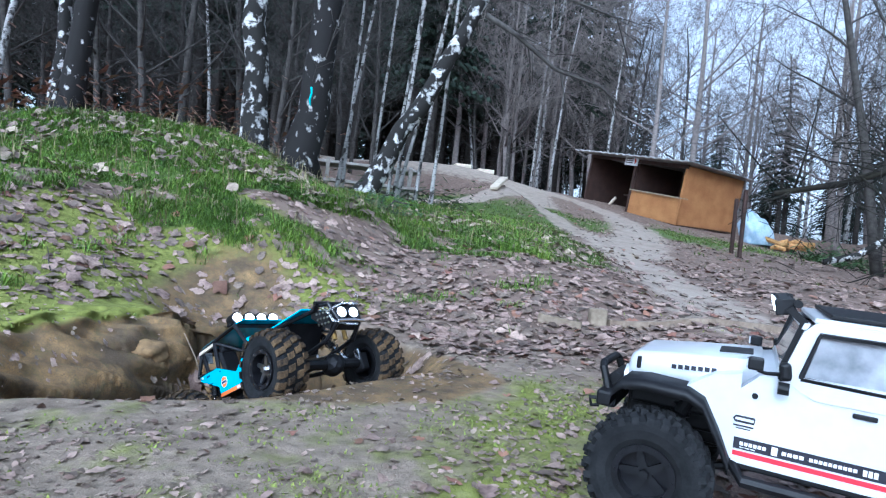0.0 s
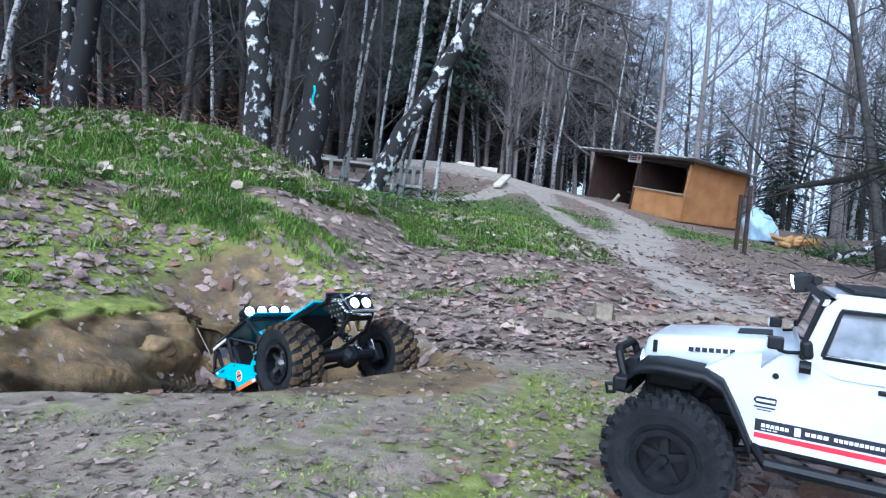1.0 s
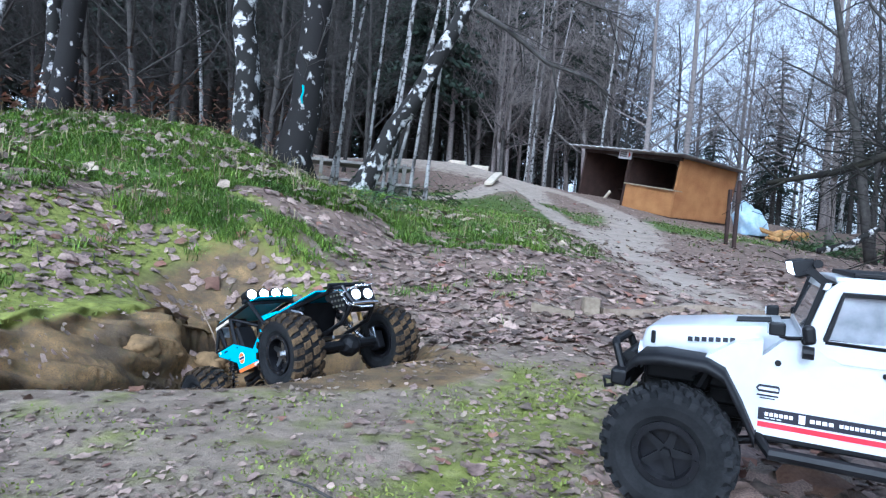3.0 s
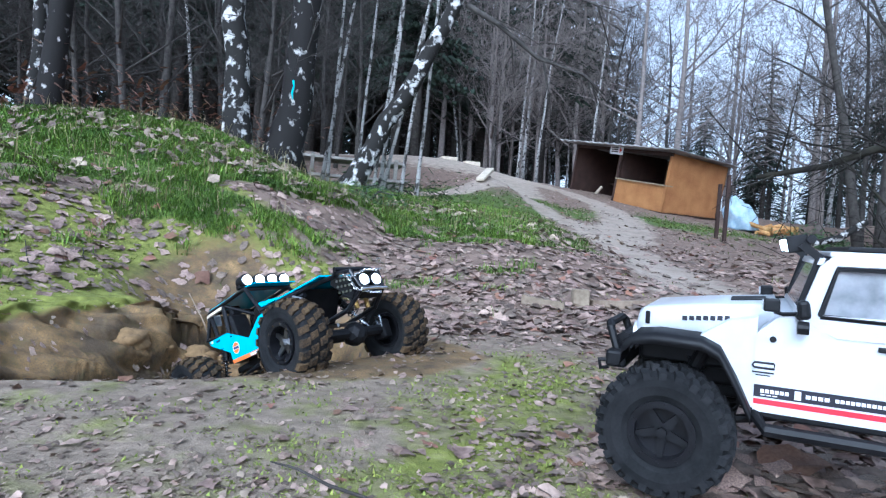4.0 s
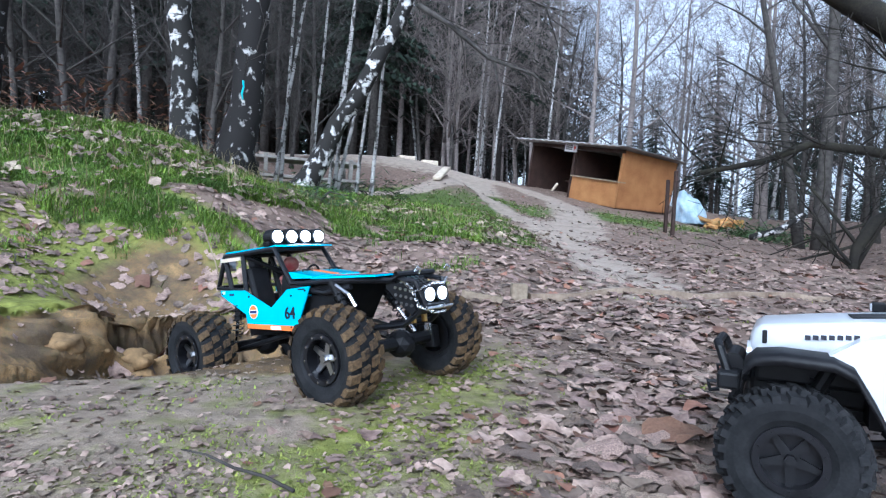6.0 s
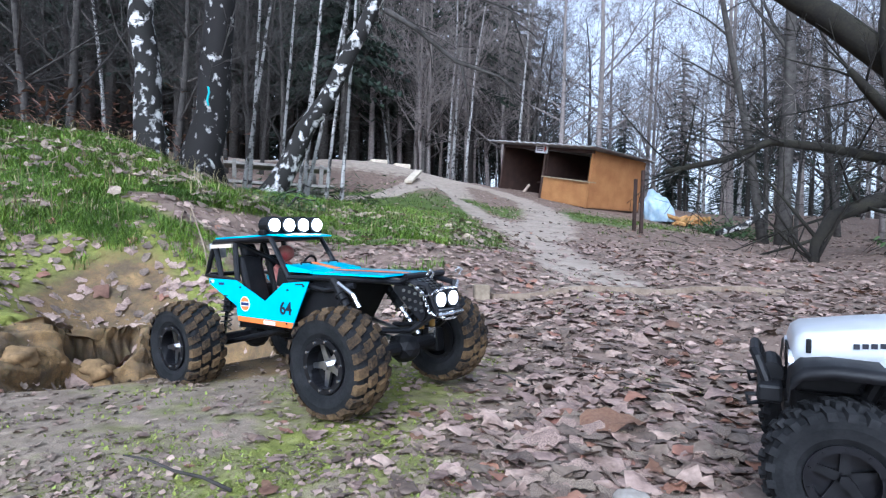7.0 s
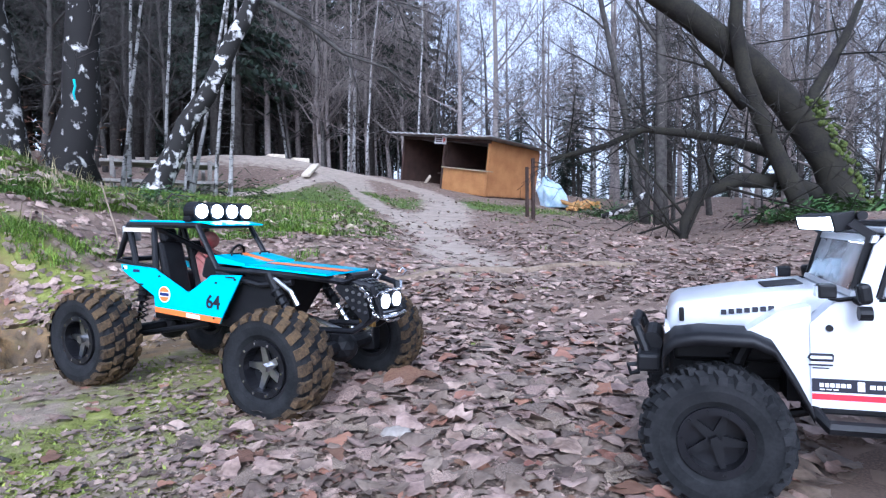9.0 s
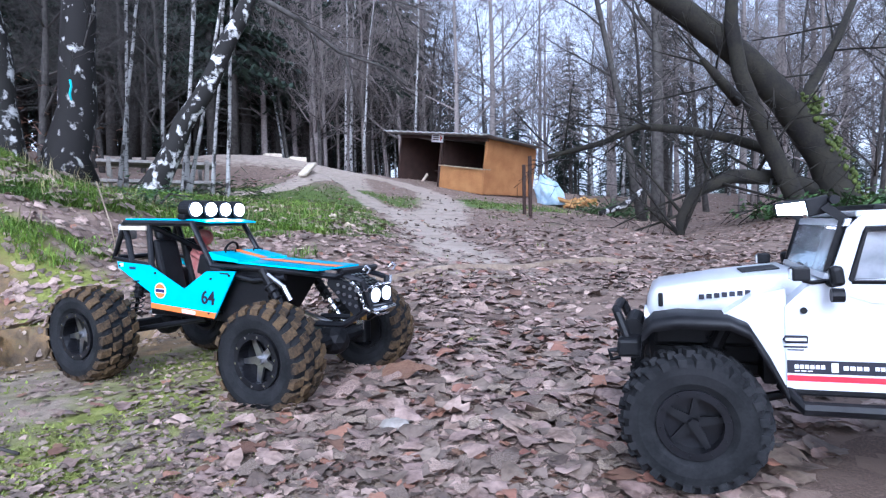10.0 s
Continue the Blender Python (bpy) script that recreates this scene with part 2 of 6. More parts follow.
def bumps(x, y, size, seed):
    """Smooth noise from -1 to 1 with lumps of that size."""
    x, y = np.asarray(x, float) / size, np.asarray(y, float) / size
    ix, iy = np.floor(x), np.floor(y)
    fx, fy = x - ix, y - iy
    fx, fy = fx * fx * (3 - 2 * fx), fy * fy * (3 - 2 * fy)
    a, b = lattice(ix, iy, seed), lattice(ix + 1, iy, seed)
    c, d = lattice(ix, iy + 1, seed), lattice(ix + 1, iy + 1, seed)
    return (a + (b - a) * fx) * (1 - fy) * 2 + (c + (d - c) * fx) * fy * 2 - 1


PIT = [(-0.83, 1.0), (-0.74, 1.25), (-0.66, 1.45), (-0.45, 1.60), (-0.18, 1.58), (0.0, 1.36), (0.16, 1.06), (0.02, 0.88), (-0.2, 0.82), (-0.35, 0.78), (-0.55, 0.72), (-0.75, 0.76)]


def down_ramp(x, y):
    """How far down the pit's ramp a place lies."""
    return -0.77 * (x + 0.157) + 0.64 * (y - 1.06)


def pit_depth_in(x, y):
    """How far inside the pit's rim a place lies; outside it is negative."""
    best, inside = np.full(np.shape(x), 9.0), np.zeros(np.shape(x), bool)
    for (ax, ay), (bx, by) in zip(PIT, PIT[1:] + PIT[:1]):
        t = np.clip(((x - ax) * (bx - ax) + (y - ay) * (by - ay)) / ((bx - ax) ** 2 + (by - ay) ** 2), 0, 1)
        best = np.minimum(best, np.hypot(x - ax - t * (bx - ax), y - ay - t * (by - ay)))
        cross = ((ay > y) != (by > y)) & (x < (bx - ax) * (y - ay) / (by - ay + 1e-12) + ax)
        inside ^= cross
    return np.where(inside, best, -best)


def along(x, y, line):
    best = np.full(np.shape(x), 1e9)
    for (ax, ay), (bx, by) in zip(line, line[1:]):
        t = np.clip(((x - ax) * (bx - ax) + (y - ay) * (by - ay)) / ((bx - ax) ** 2 + (by - ay) ** 2), 0, 1)
        best = np.minimum(best, np.hypot(x - ax - t * (bx - ax), y - ay - t * (by - ay)))
    return best


TRAIL_MAIN = [(1.0, 1.9), (1.15, 3.0), (1.7, 6.0), (1.85, 8.5), (1.8, 11.0), (2.0, 15.0), (2.3, 19.0), (1.6, 21.0), (-1.0, 21.0), (-4, 19.5)]
TRAIL_SHED = [(1.75, 5.8), (2.9, 8.8), (3.9, 12.6), (4.4, 15.6), (4.0, 18.0), (2.4, 20.0)]
TRAIL_LOOP = [(2.0, 13.0), (1.2, 12.0), (0.2, 10.5), (-0.6, 10.2)]


def mound_axes(x, y):
    return -0.8 * x + 0.6 * y, 0.6 * x + 0.8 * y


def cavity(x, y):
    """How much a place belongs to the hollow under the bank, 0 to 1."""
    return np.exp(-(np.hypot((x + 0.57) / 0.17, (y - 1.50) / 0.17) ** 2))


def land(x, y):
    """Height of the ground."""
    x, y = np.asarray(x, float), np.asarray(y, float)
    far = ease(1.5, 6, y)
    z = 0.1 * np.clip(y - 1.7, 0, 18) - 0.075 * np.clip(x, -8, 16) * far + 0.07 * np.clip(y - 13.5, 0, 8)
    z = z + 0.035 * ease(1.2, 1.8, y + 0.66 * (x - 0.45))
    z = z + 0.085 * ease(1.7, 2.7, y) * ease(1.0, 0.3, x - 0.08 * y) * ease(9, 5, y) - 0.045 * np.exp(-(((y - 1.45 - 0.5 * x) / 0.16) ** 2)) * ease(0.55, 0.2, x) * ease(-0.35, -0.1, x)
    z = z + 0.38 * np.exp(-(np.hypot((x - 0.2) / 2.6, (y - 20.0) / 1.5) ** 2)) + 0.45 * np.exp(-(np.hypot((x - 0.9) / 0.9, (y - 12.6) / 1.6) ** 2))
    z = z - 0.36 * np.exp(-(np.hypot((x + 1.3) / 1.0, (y - 9.1) / 1.0) ** 2))
    z = z + 0.38 * ease(4.6, 7.0, x - 0.6 * (y - 5.6)) * ease(2.4, 4.5, y) - 0.008
    u, v = mound_axes(x, y)
    toe = u - 1.40 + 0.17 * ease(0.85, 1.35, v)
    rise = (0.44 + 0.08 * ease(0.9, 1.4, v)) * np.clip(toe, 0, 0.75) + 0.24 * np.clip(toe - 0.75, 0, 2.05) - 0.16 * np.clip(u - 4.3, 0, 4)
    rise = rise + (0.03 * bumps(x, y, 0.5, 14) + 0.015 * bumps(x, y, 0.2, 15)) * ease(0.1, 0.5, toe)
    rise = rise - 0.10 * np.exp(-(np.hypot((x + 0.57) / 0.19, (y - 1.66) / 0.24) ** 2))
    rise = rise * (1 - 0.8 * ease(1.75, 3.3, v - 0.25 * (u - 2.0))) * ease(-1.5, 0.4, v) * (1 - 0.10 * ease(2.2, 1.0, v)) - 0.02
    k = 0.08
    w = np.clip(0.5 + 0.5 * (rise - z) / k, 0, 1)
    z = z * (1 - w) + rise * w + k * w * (1 - w)
    d = np.hypot(x, y)
    z = z + 0.003 * bumps(x, y, 0.07, 1) + (0.003 + 0.012 * ease(0.9, 2.0, d)) * bumps(x, y, 0.3, 2) + 0.05 * bumps(x, y, 1.3, 3) * ease(1.2, 3.5, d) + 0.12 * bumps(x, y, 5, 4) * ease(5, 14, d)
    z = z - 0.012 * np.exp(-((x - 0.75) / 0.5) ** 2) * ease(1.0, 0.3, y)
    s = down_ramp(x, y)
    ins = pit_depth_in(x, y)
    hollow = cavity(x, y)
    soft = (0.11 - 0.06 * ease(0.2, 0.35, s) * ease(-0.4, -0.55, x)) * (1 - hollow) + 0.035 * hollow
    bulge = 1 - np.sqrt(1 - np.clip(ins / 0.17, 0, 1) ** 2)
    wall = ease(0.1, 0.25, s) * ease(-0.3, -0.45, x) * (1 - ease(0.6, 0.95, hollow))
    drop = np.clip(0.055 + 0.63 * s, 0, 0.36) * (ease(0, 1, ins / soft) * (1 - wall) + bulge * wall)
    z = z - 0.07 * np.exp(-(np.hypot((x + 0.55) / 0.17, (y - 1.58) / 0.15) ** 2)) * ease(0.05, -0.05, ins)
    return z - drop - 0.010 * ease(1.5, 0.9, y)


def overhang(x, y):
    """Shift of the pit's lip over the pit, under which the bank is hollow."""
    ins = pit_depth_in(x, y)
    s = down_ramp(x, y)
    g = np.clip(1 - ((ins + 0.05) / 0.07) ** 2, 0, 1) * ease(0.12, 0.25, s) * ease(0.78, 0.95, y) * ease(-0.25, -0.45, x)
    g = g * 0.07 * (1 + 0.15 * bumps(x, y, 0.25, 9)) * cavity(x, y)
    dx, dy = -0.42 - x, 1.08 - y
    q = np.hypot(dx, dy) + 1e-6
    return g * dx / q, g * dy / q


def masks(x, y):
    u, v = mound_axes(x, y)
    ins = pit_depth_in(x, y)
    s = down_ramp(x, y)
    trail = np.maximum(1 - ease(0.05, 0.35, along(x, y, TRAIL_MAIN)), 0.95 - 0.95 * ease(0.1, 0.75, along(x, y, TRAIL_SHED)))
    trail = np.maximum(trail, 0.95 * (1 - ease(0.15, 0.4, along(x, y, TRAIL_LOOP))))
    trail = np.maximum(trail, 1 - ease(0.4, 1.2, along(x, y, TRAIL_MAIN[5:])))
    trail = np.maximum(trail, 1.1 * np.exp(-(np.hypot((x - 0.2) / 3.2, (y - 19.8) / 1.5) ** 2)))
    ragged = bumps(x, y, 0.3, 91) + 0.5 * bumps(x, y, 0.1, 92)
    on_mound = ease(1.85, 2.35, u + 0.35 * ragged + 0.45 * ease(1.3, 1.8, v)) * ease(6.5, 5.0, u) * ease(-1.5, -0.5, v) * ease(5.5, 4.0, v)
    meadow = (0.66 + 0.2 * bumps(x, y, 0.9, 93)) * ease(2.3, 3.1, y + 0.5 * ragged) * ease(12.5, 10.5, y) * ease(0.75, 0.25, x - 0.14 * y) * ease(-2.4, -1.2, x)
    verge = 1.1 * np.exp(-(np.hypot((x - 4.7) / 1.7, (y - 11.6) / 2.2) ** 2)) + 1.0 * np.exp(-(np.hypot((x - 2.35) / 0.45, (y - 11.8) / 3.0) ** 2))
    grass = np.clip(np.maximum(np.maximum(on_mound, meadow), verge), 0, 1)
    bank = 1.15 * ease(1.12, 1.27, u) * ease(2.35, 2.0, u) * ease(1.55, 1.25, v) * ease(-1.5, -0.5, v)
    near = ease(0.5, -0.05, x - 0.35 * (y - 0.4)) * ease(1.4, 0.9, y) * ease(-0.3, 0.2, y)
    strip = np.exp(-(((x - 0.12 - 0.25 * (y - 0.6)) / 0.14) ** 2)) * ease(1.35, 1.0, y)
    moss = np.clip(0.85 * bank + 0.34 * near + 0.30 * strip, 0, 1)
    wall = ease(-0.03, 0.05, ins + 0.04 * ragged) * ease(0.1, 0.25, s) * ease(-0.2, -0.4, x)
    ramp = ease(-0.03, 0.05, ins) * 0.85
    lip = 1.1 * np.exp(-(np.hypot((x + 0.62) / 0.21, (y - 1.72) / 0.27) ** 2))
    sand = np.clip(np.maximum(np.maximum(wall, ramp), lip), 0, 1)
    litter = np.clip(0.35 + 0.4 * ease(1.2, 2.2, y) + 0.4 * ease(0.0, 0.8, x) + 0.4 * ease(0.2, -2.5, y) + 0.4 * ease(-1.5, -4.0, x), 0, 1)
    return {"trail": trail, "grass": grass, "moss": moss, "sand": sand, "litter": litter}


def ground_sheet():
    fine = np.radians(np.linspace(-52, 66, 620))
    rest = np.radians(np.linspace(66, 308, 90)[1:-1])
    ang = np.concatenate([fine, rest])
    rad = np.concatenate([[0.02, 0.08, 0.15], np.geomspace(0.2, 0.68, 60), np.linspace(0.69, 1.95, 190), np.geomspace(1.97, 30, 150), np.geomspace(32, 900, 24)])
    A, R = np.meshgrid(ang, rad)
    X, Y = R * np.sin(A) + 0.1, R * np.cos(A) - 0.05
    Z = land(X, Y)
    DX, DY = overhang(X, Y)
    rough = ease(-0.12, -0.02, pit_depth_in(X, Y)) * ease(0.05, 0.2, down_ramp(X, Y)) * ease(-0.2, -0.4, X)
    lump = 0.012 * bumps(X - 1.7 * Z, Y + 1.3 * Z, 0.16, 54) + 0.016 * bumps(X + 0.3 * Z, Y + 2.2 * Z, 0.035, 55) + 0.018 * bumps(X + 0.9 * Z, Y - 1.1 * Z, 0.11, 51) + 0.014 * bumps(X - 1.2 * Z, Y + 0.8 * Z, 0.09, 52) + 0.01 * bumps(X + 1.5 * Z, Y + 1.5 * Z, 0.022, 53)
    DX, DY = DX + rough * lump, DY - 0.6 * rough * lump
    Z = Z + rough * 0.6 * lump
    k = masks(X, Y)
    co = np.stack([X + DX, Y + DY, Z], -1).reshape(-1, 3)
    nr, na = A.shape
    i, j = np.meshgrid(np.arange(nr - 1), np.arange(na), indexing="ij")
    j2 = (j + 1) % na
    quads = np.stack([i * na + j, i * na + j2, (i + 1) * na + j2, (i + 1) * na + j], -1).reshape(-1, 4)[:, ::-1]
    me = bpy.data.meshes.new("ground")
    me.vertices.add(len(co)), me.loops.add(quads.size), me.polygons.add(len(quads))
    me.vertices.foreach_set("co", co.ravel()), me.loops.foreach_set("vertex_index", quads.ravel())
    me.polygons.foreach_set("loop_start", np.arange(0, quads.size, 4))
    me.update(calc_edges=True)
    me.validate()
    for name, v in k.items():
        me.attributes.new(name, "FLOAT", "POINT").data.foreach_set("value", np.ascontiguousarray(v.reshape(-1), dtype=np.float32))
    me.materials.append(GROUND)
    me.shade_smooth()
    return tagged(new("ground", me), "damp forest floor of sandy soil, moss and trodden trail", "ground", kind="structure")


ground_sheet()


def z_at(x, y):
    return float(land(np.array([x]), np.array([y]))[0])


# ---- trees ----
def grow(rng, bm, at, way, length, r, depth, droop, spread, kids, sides=6, wobble=0.25):
    """One limb as a bent tapered tube, with its own limbs on it."""
    steps = 6 if depth > 2 else 4 if depth > 0 else 3
    pts, rads, p, d = [at], [r], Vector(at), Vector(way).normalized()
    for i in range(steps):
        d = (d + Vector((rng.uniform(-1, 1), rng.uniform(-1, 1), rng.uniform(-1, 1))) * wobble * 0.5 + Vector((0, 0, droop))).normalized()
        p = p + d * length / steps
        pts.append(p.copy()), rads.append(max(r * (1 - 0.78 * (i + 1) / steps), 0.004))
    tube(bm, pts, rads, sides if depth > 1 else 4 if depth > 0 else 3)
    if depth <= 0:
        return
    for k in range(kids[min(depth, len(kids) - 1)]):
        f = rng.uniform(0.25, 1.0)
        i = min(int(f * steps), steps - 1)
        q = pts[i].lerp(pts[i + 1], f * steps - i)
        axis = (pts[i + 1] - pts[i]).normalized()
        side = axis.orthogonal().normalized()
        side.rotate(Matrix.Rotation(rng.uniform(0, 2 * math.pi), 3, axis))
        w = (axis * rng.uniform(0.5, 1.0) + side * spread * rng.uniform(0.6, 1.2))
        grow(rng, bm, q, w, length * rng.uniform(0.38, 0.62), rads[i] * rng.uniform(0.35, 0.55), depth - 1, droop, spread, kids, sides, wobble)


def bare_tree(name, seed, height, r, material, depth=4, kids=(0, 4, 6, 7, 9), start=0.3, lean=0.0, spread=0.8, droop=0.01, label="", category="tree"):
    rng = random.Random(seed)
    root = new(name)
    bm = bmesh.new()
    pts, rads, p, d = [], [], Vector((0, 0, -0.2)), Vector((lean, 0, 1)).normalized()
    for i in range(10):
        pts.append(p.copy()), rads.append(r * (1.25 if i == 0 else 1) * (1 - 0.085 * i))
        d = (d + Vector((rng.uniform(-1, 1), rng.uniform(-1, 1), 0)) * 0.05 + Vector((0, 0, 0.02))).normalized()
        p = p + d * height / 9
    tube(bm, pts, rads, 8)
    part("trunk", bm, material, root, smooth=True)
    bm = bmesh.new()
    for k in range(kids[depth]):
        f = rng.uniform(start, 0.97)
        i = min(int(f * 9), 8)
        q = pts[i].lerp(pts[i + 1], f * 9 - i)
        a = rng.uniform(0, 2 * math.pi)
        w = Vector((math.cos(a) * spread, math.sin(a) * spread, rng.uniform(0.4, 1.0)))
        grow(rng, bm, q, w, height * rng.uniform(0.22, 0.4) * (1.15 - 0.5 * f), rads[i] * 0.42, depth - 1, droop, spread, kids, 5)
    part("crown", bm, material if material is not BIRCH_THIN else BARK_PALE, root, smooth=True)
    return tagged(root, label, category)


def spruce(name, seed, height, label):
    """Trunk with whorls of hanging needle boughs, each made of many slim leaf strips."""
    rng = random.Random(seed)
    root = new(name)
    bm = bmesh.new()
    tube(bm, [(0, 0, -0.3), (0, 0, height * 0.5), (0.05, 0, height)], [height * 0.014, height * 0.009, 0.01], 7)
    for k in range(26):
        a, z = rng.uniform(0, 6.3), rng.uniform(0.06, 0.35) * height
        tube(bm, [(0, 0, z), (math.cos(a) * 0.7, math.sin(a) * 0.7, z - 0.1), (math.cos(a) * 1.3, math.sin(a) * 1.3, z - 0.35)], [0.02, 0.012, 0.004], 3)
    part("trunk", bm, BARK, root, smooth=True)
    vs, fs = [], []
    z = height * rng.uniform(0.2, 0.3)
    while z < height * 0.98:
        reach = (height - z) * 0.2 + 0.25
        for k in range(rng.randint(5, 7)):
            a = rng.uniform(0, 6.3)
            ln = reach * rng.uniform(0.7, 1.15)
            ca, sa = math.cos(a), math.sin(a)
            for i in range(8):
                t = (i + 0.6) / 8
                q = Vector((ca * ln * t, sa * ln * t, z - 0.35 * ln * t * t + rng.uniform(-0.05, 0.05)))
                for side in (-1, 1, 0):
                    wid = 0.34 * ln * (1 - 0.55 * t) * rng.uniform(0.6, 1.2) * (0.8 if side else 0.35)
                    out = Vector((ca * 0.55 - sa * side, sa * 0.55 + ca * side, -0.5 - rng.uniform(0, 0.5))).normalized()
                    tip = q + out * wid
                    th = Vector((ca, sa, 0.2)) * 0.07 * (0.6 + ln * 0.3)
                    b = len(vs)
                    vs += [q - th, q + th, tip + th * 0.35, tip - th * 0.35 - Vector((0, 0, 0.03))]
                    fs.append((b, b + 1, b + 2, b + 3))
        z += rng.uniform(0.32, 0.5)
    crown = raw("crown", vs, fs, NEEDLES, root, smooth=False)
    return tagged(root, label, "tree")


def birch(name, base, top, r, material, seed, label, limbs=()):
    """A birch stem from base to top, swelling at the foot, with the limbs given as lists of points."""
    rng = random.Random(seed)
    root = new(name)
    root.location = base
    b, t = Vector((0, 0, -0.15)), Vector(top) - Vector(base)
    pts, rads = [], []
    for i in range(15):
        f = i / 14
        pts.append(b.lerp(t, f) + Vector((rng.uniform(-1, 1), rng.uniform(-1, 1), 0)) * r * 0.25 + Vector((0.2 * r * math.sin(4 * f), 0, 0)))
        rads.append(r * (1.0 + 0.7 * math.exp(-f * 16)) * (1 - 0.45 * f))
    bm = tube(bmesh.new(), pts, rads, 14)
    part("trunk", bm, material, root, smooth=True)
    for k, (line, lr) in enumerate(limbs):
        bm = bmesh.new()
        line = [Vector(q) - Vector(base) for q in line]
        tube(bm, line, [lr * (1 - 0.8 * i / (len(line) - 1)) for i in range(len(line))], 7)
        for i in range(1, len(line)):
            for q in range(3):
                w = (line[i] - line[i - 1]).normalized() + Vector((rng.uniform(-0.8, 0.8), rng.uniform(-0.8, 0.8), rng.uniform(-0.9, 0.4)))
                grow(rng, bm, line[i - 1].lerp(line[i], rng.random()), w, rng.uniform(0.25, 0.7), lr * 0.3, 1, -0.04, 0.8, (0, 2, 2), 4)
        part("branch", bm, BARK, root, smooth=True)
    return tagged(root, label, "tree")


def place_near_trees():
    g = z_at
    birch("birch_tree", (-2.02, 6.0, g(-2.02, 6.0)), (-2.5, 6.1, 6.5), 0.13, BIRCH, 1, "white birch trunk with black blotches on the mound",
          limbs=[([(-2.2, 6.04, 2.6), (-2.0, 6.0, 3.1), (-1.7, 6.0, 4.0), (-1.5, 6.1, 5.0)], 0.03), ([(-2.1, 6.02, 1.7), (-2.35, 5.95, 2.1), (-2.5, 5.9, 2.7)], 0.014)])
    birch("birch_tree", (-1.64, 6.3, g(-1.64, 6.3)), (-1.35, 6.5, 7.0), 0.17, BIRCH_DARK, 2, "old birch trunk with dark cracked bark",
          limbs=[([(-1.5, 6.4, 3.0), (-1.1, 6.4, 3.7), (-0.8, 6.5, 4.8)], 0.04), ([(-1.6, 6.32, 1.6), (-1.42, 6.2, 2.1), (-1.25, 6.2, 2.8)], 0.013)])
    birch("birch_tree", (-4.4, 6.6, g(-4.4, 6.6)), (-4.0, 6.8, 7.0), 0.13, BIRCH_DARK, 3, "mottled birch trunk behind the grassy mound",
          limbs=[([(-4.25, 6.65, 2.6), (-3.9, 6.6, 3.3), (-3.6, 6.6, 4.3)], 0.03)])
    birch("birch_tree", (-5.2, 7.6, g(-5.2, 7.6)), (-5.3, 7.8, 7.0), 0.09, BIRCH, 4, "slim white birch trunk in the undergrowth",
          limbs=[([(-5.22, 7.7, 2.6), (-5.5, 7.6, 3.3), (-5.7, 7.6, 4.2)], 0.02)])
    birch("leaning_birch", (-1.02, 6.25, g(-1.02, 6.25)), (0.95, 6.7, 4.6), 0.105, BIRCH, 5, "leaning white birch with black scars and a long dark branch",
          limbs=[([(0.2, 6.55, 2.75), (0.55, 6.5, 2.55), (1.0, 6.45, 2.2), (1.5, 6.4, 2.05), (1.75, 6.4, 1.85)], 0.035),
                 ([(0.3, 6.55, 2.95), (0.9, 6.5, 3.05), (1.6, 6.4, 2.8), (1.75, 6.4, 2.4)], 0.025),
                 ([(0.1, 6.5, 2.6), (-0.3, 6.6, 3.4), (-0.4, 6.7, 4.4)], 0.03)])
    cyan = mat("cyan_ribbon", (0.03, 0.42, 0.45), (0.05, 0.50, 0.52), 20, 0.5, 0.0)
    rb = put("marker_ribbon", tube(bmesh.new(), [(0, 0, 0.09), (0.012, -0.01, 0.03), (-0.006, 0, -0.04), (0.008, -0.006, -0.1)], [0.012, 0.010, 0.012, 0.007], 5), cyan)
    rb.location = (-1.54, 6.10, 1.58)
    tagged(rb, "cyan marker ribbon tied to the dark birch", "ribbon")
    rng = random.Random(7)
    for k in range(9):
        x, y = -1.6 + 0.17 * k + rng.uniform(-0.1, 0.1), 7.0 + rng.uniform(-0.4, 1.2)
        ln = rng.uniform(3.5, 5.5)
        birch("birch_sapling", (x, y, g(x, y)), (x + ln * rng.uniform(0.0, 0.22), y + 0.1, g(x, y) + ln), 0.022, BIRCH_THIN, 20 + k, "thin pale birch stem beside the leaning birch")


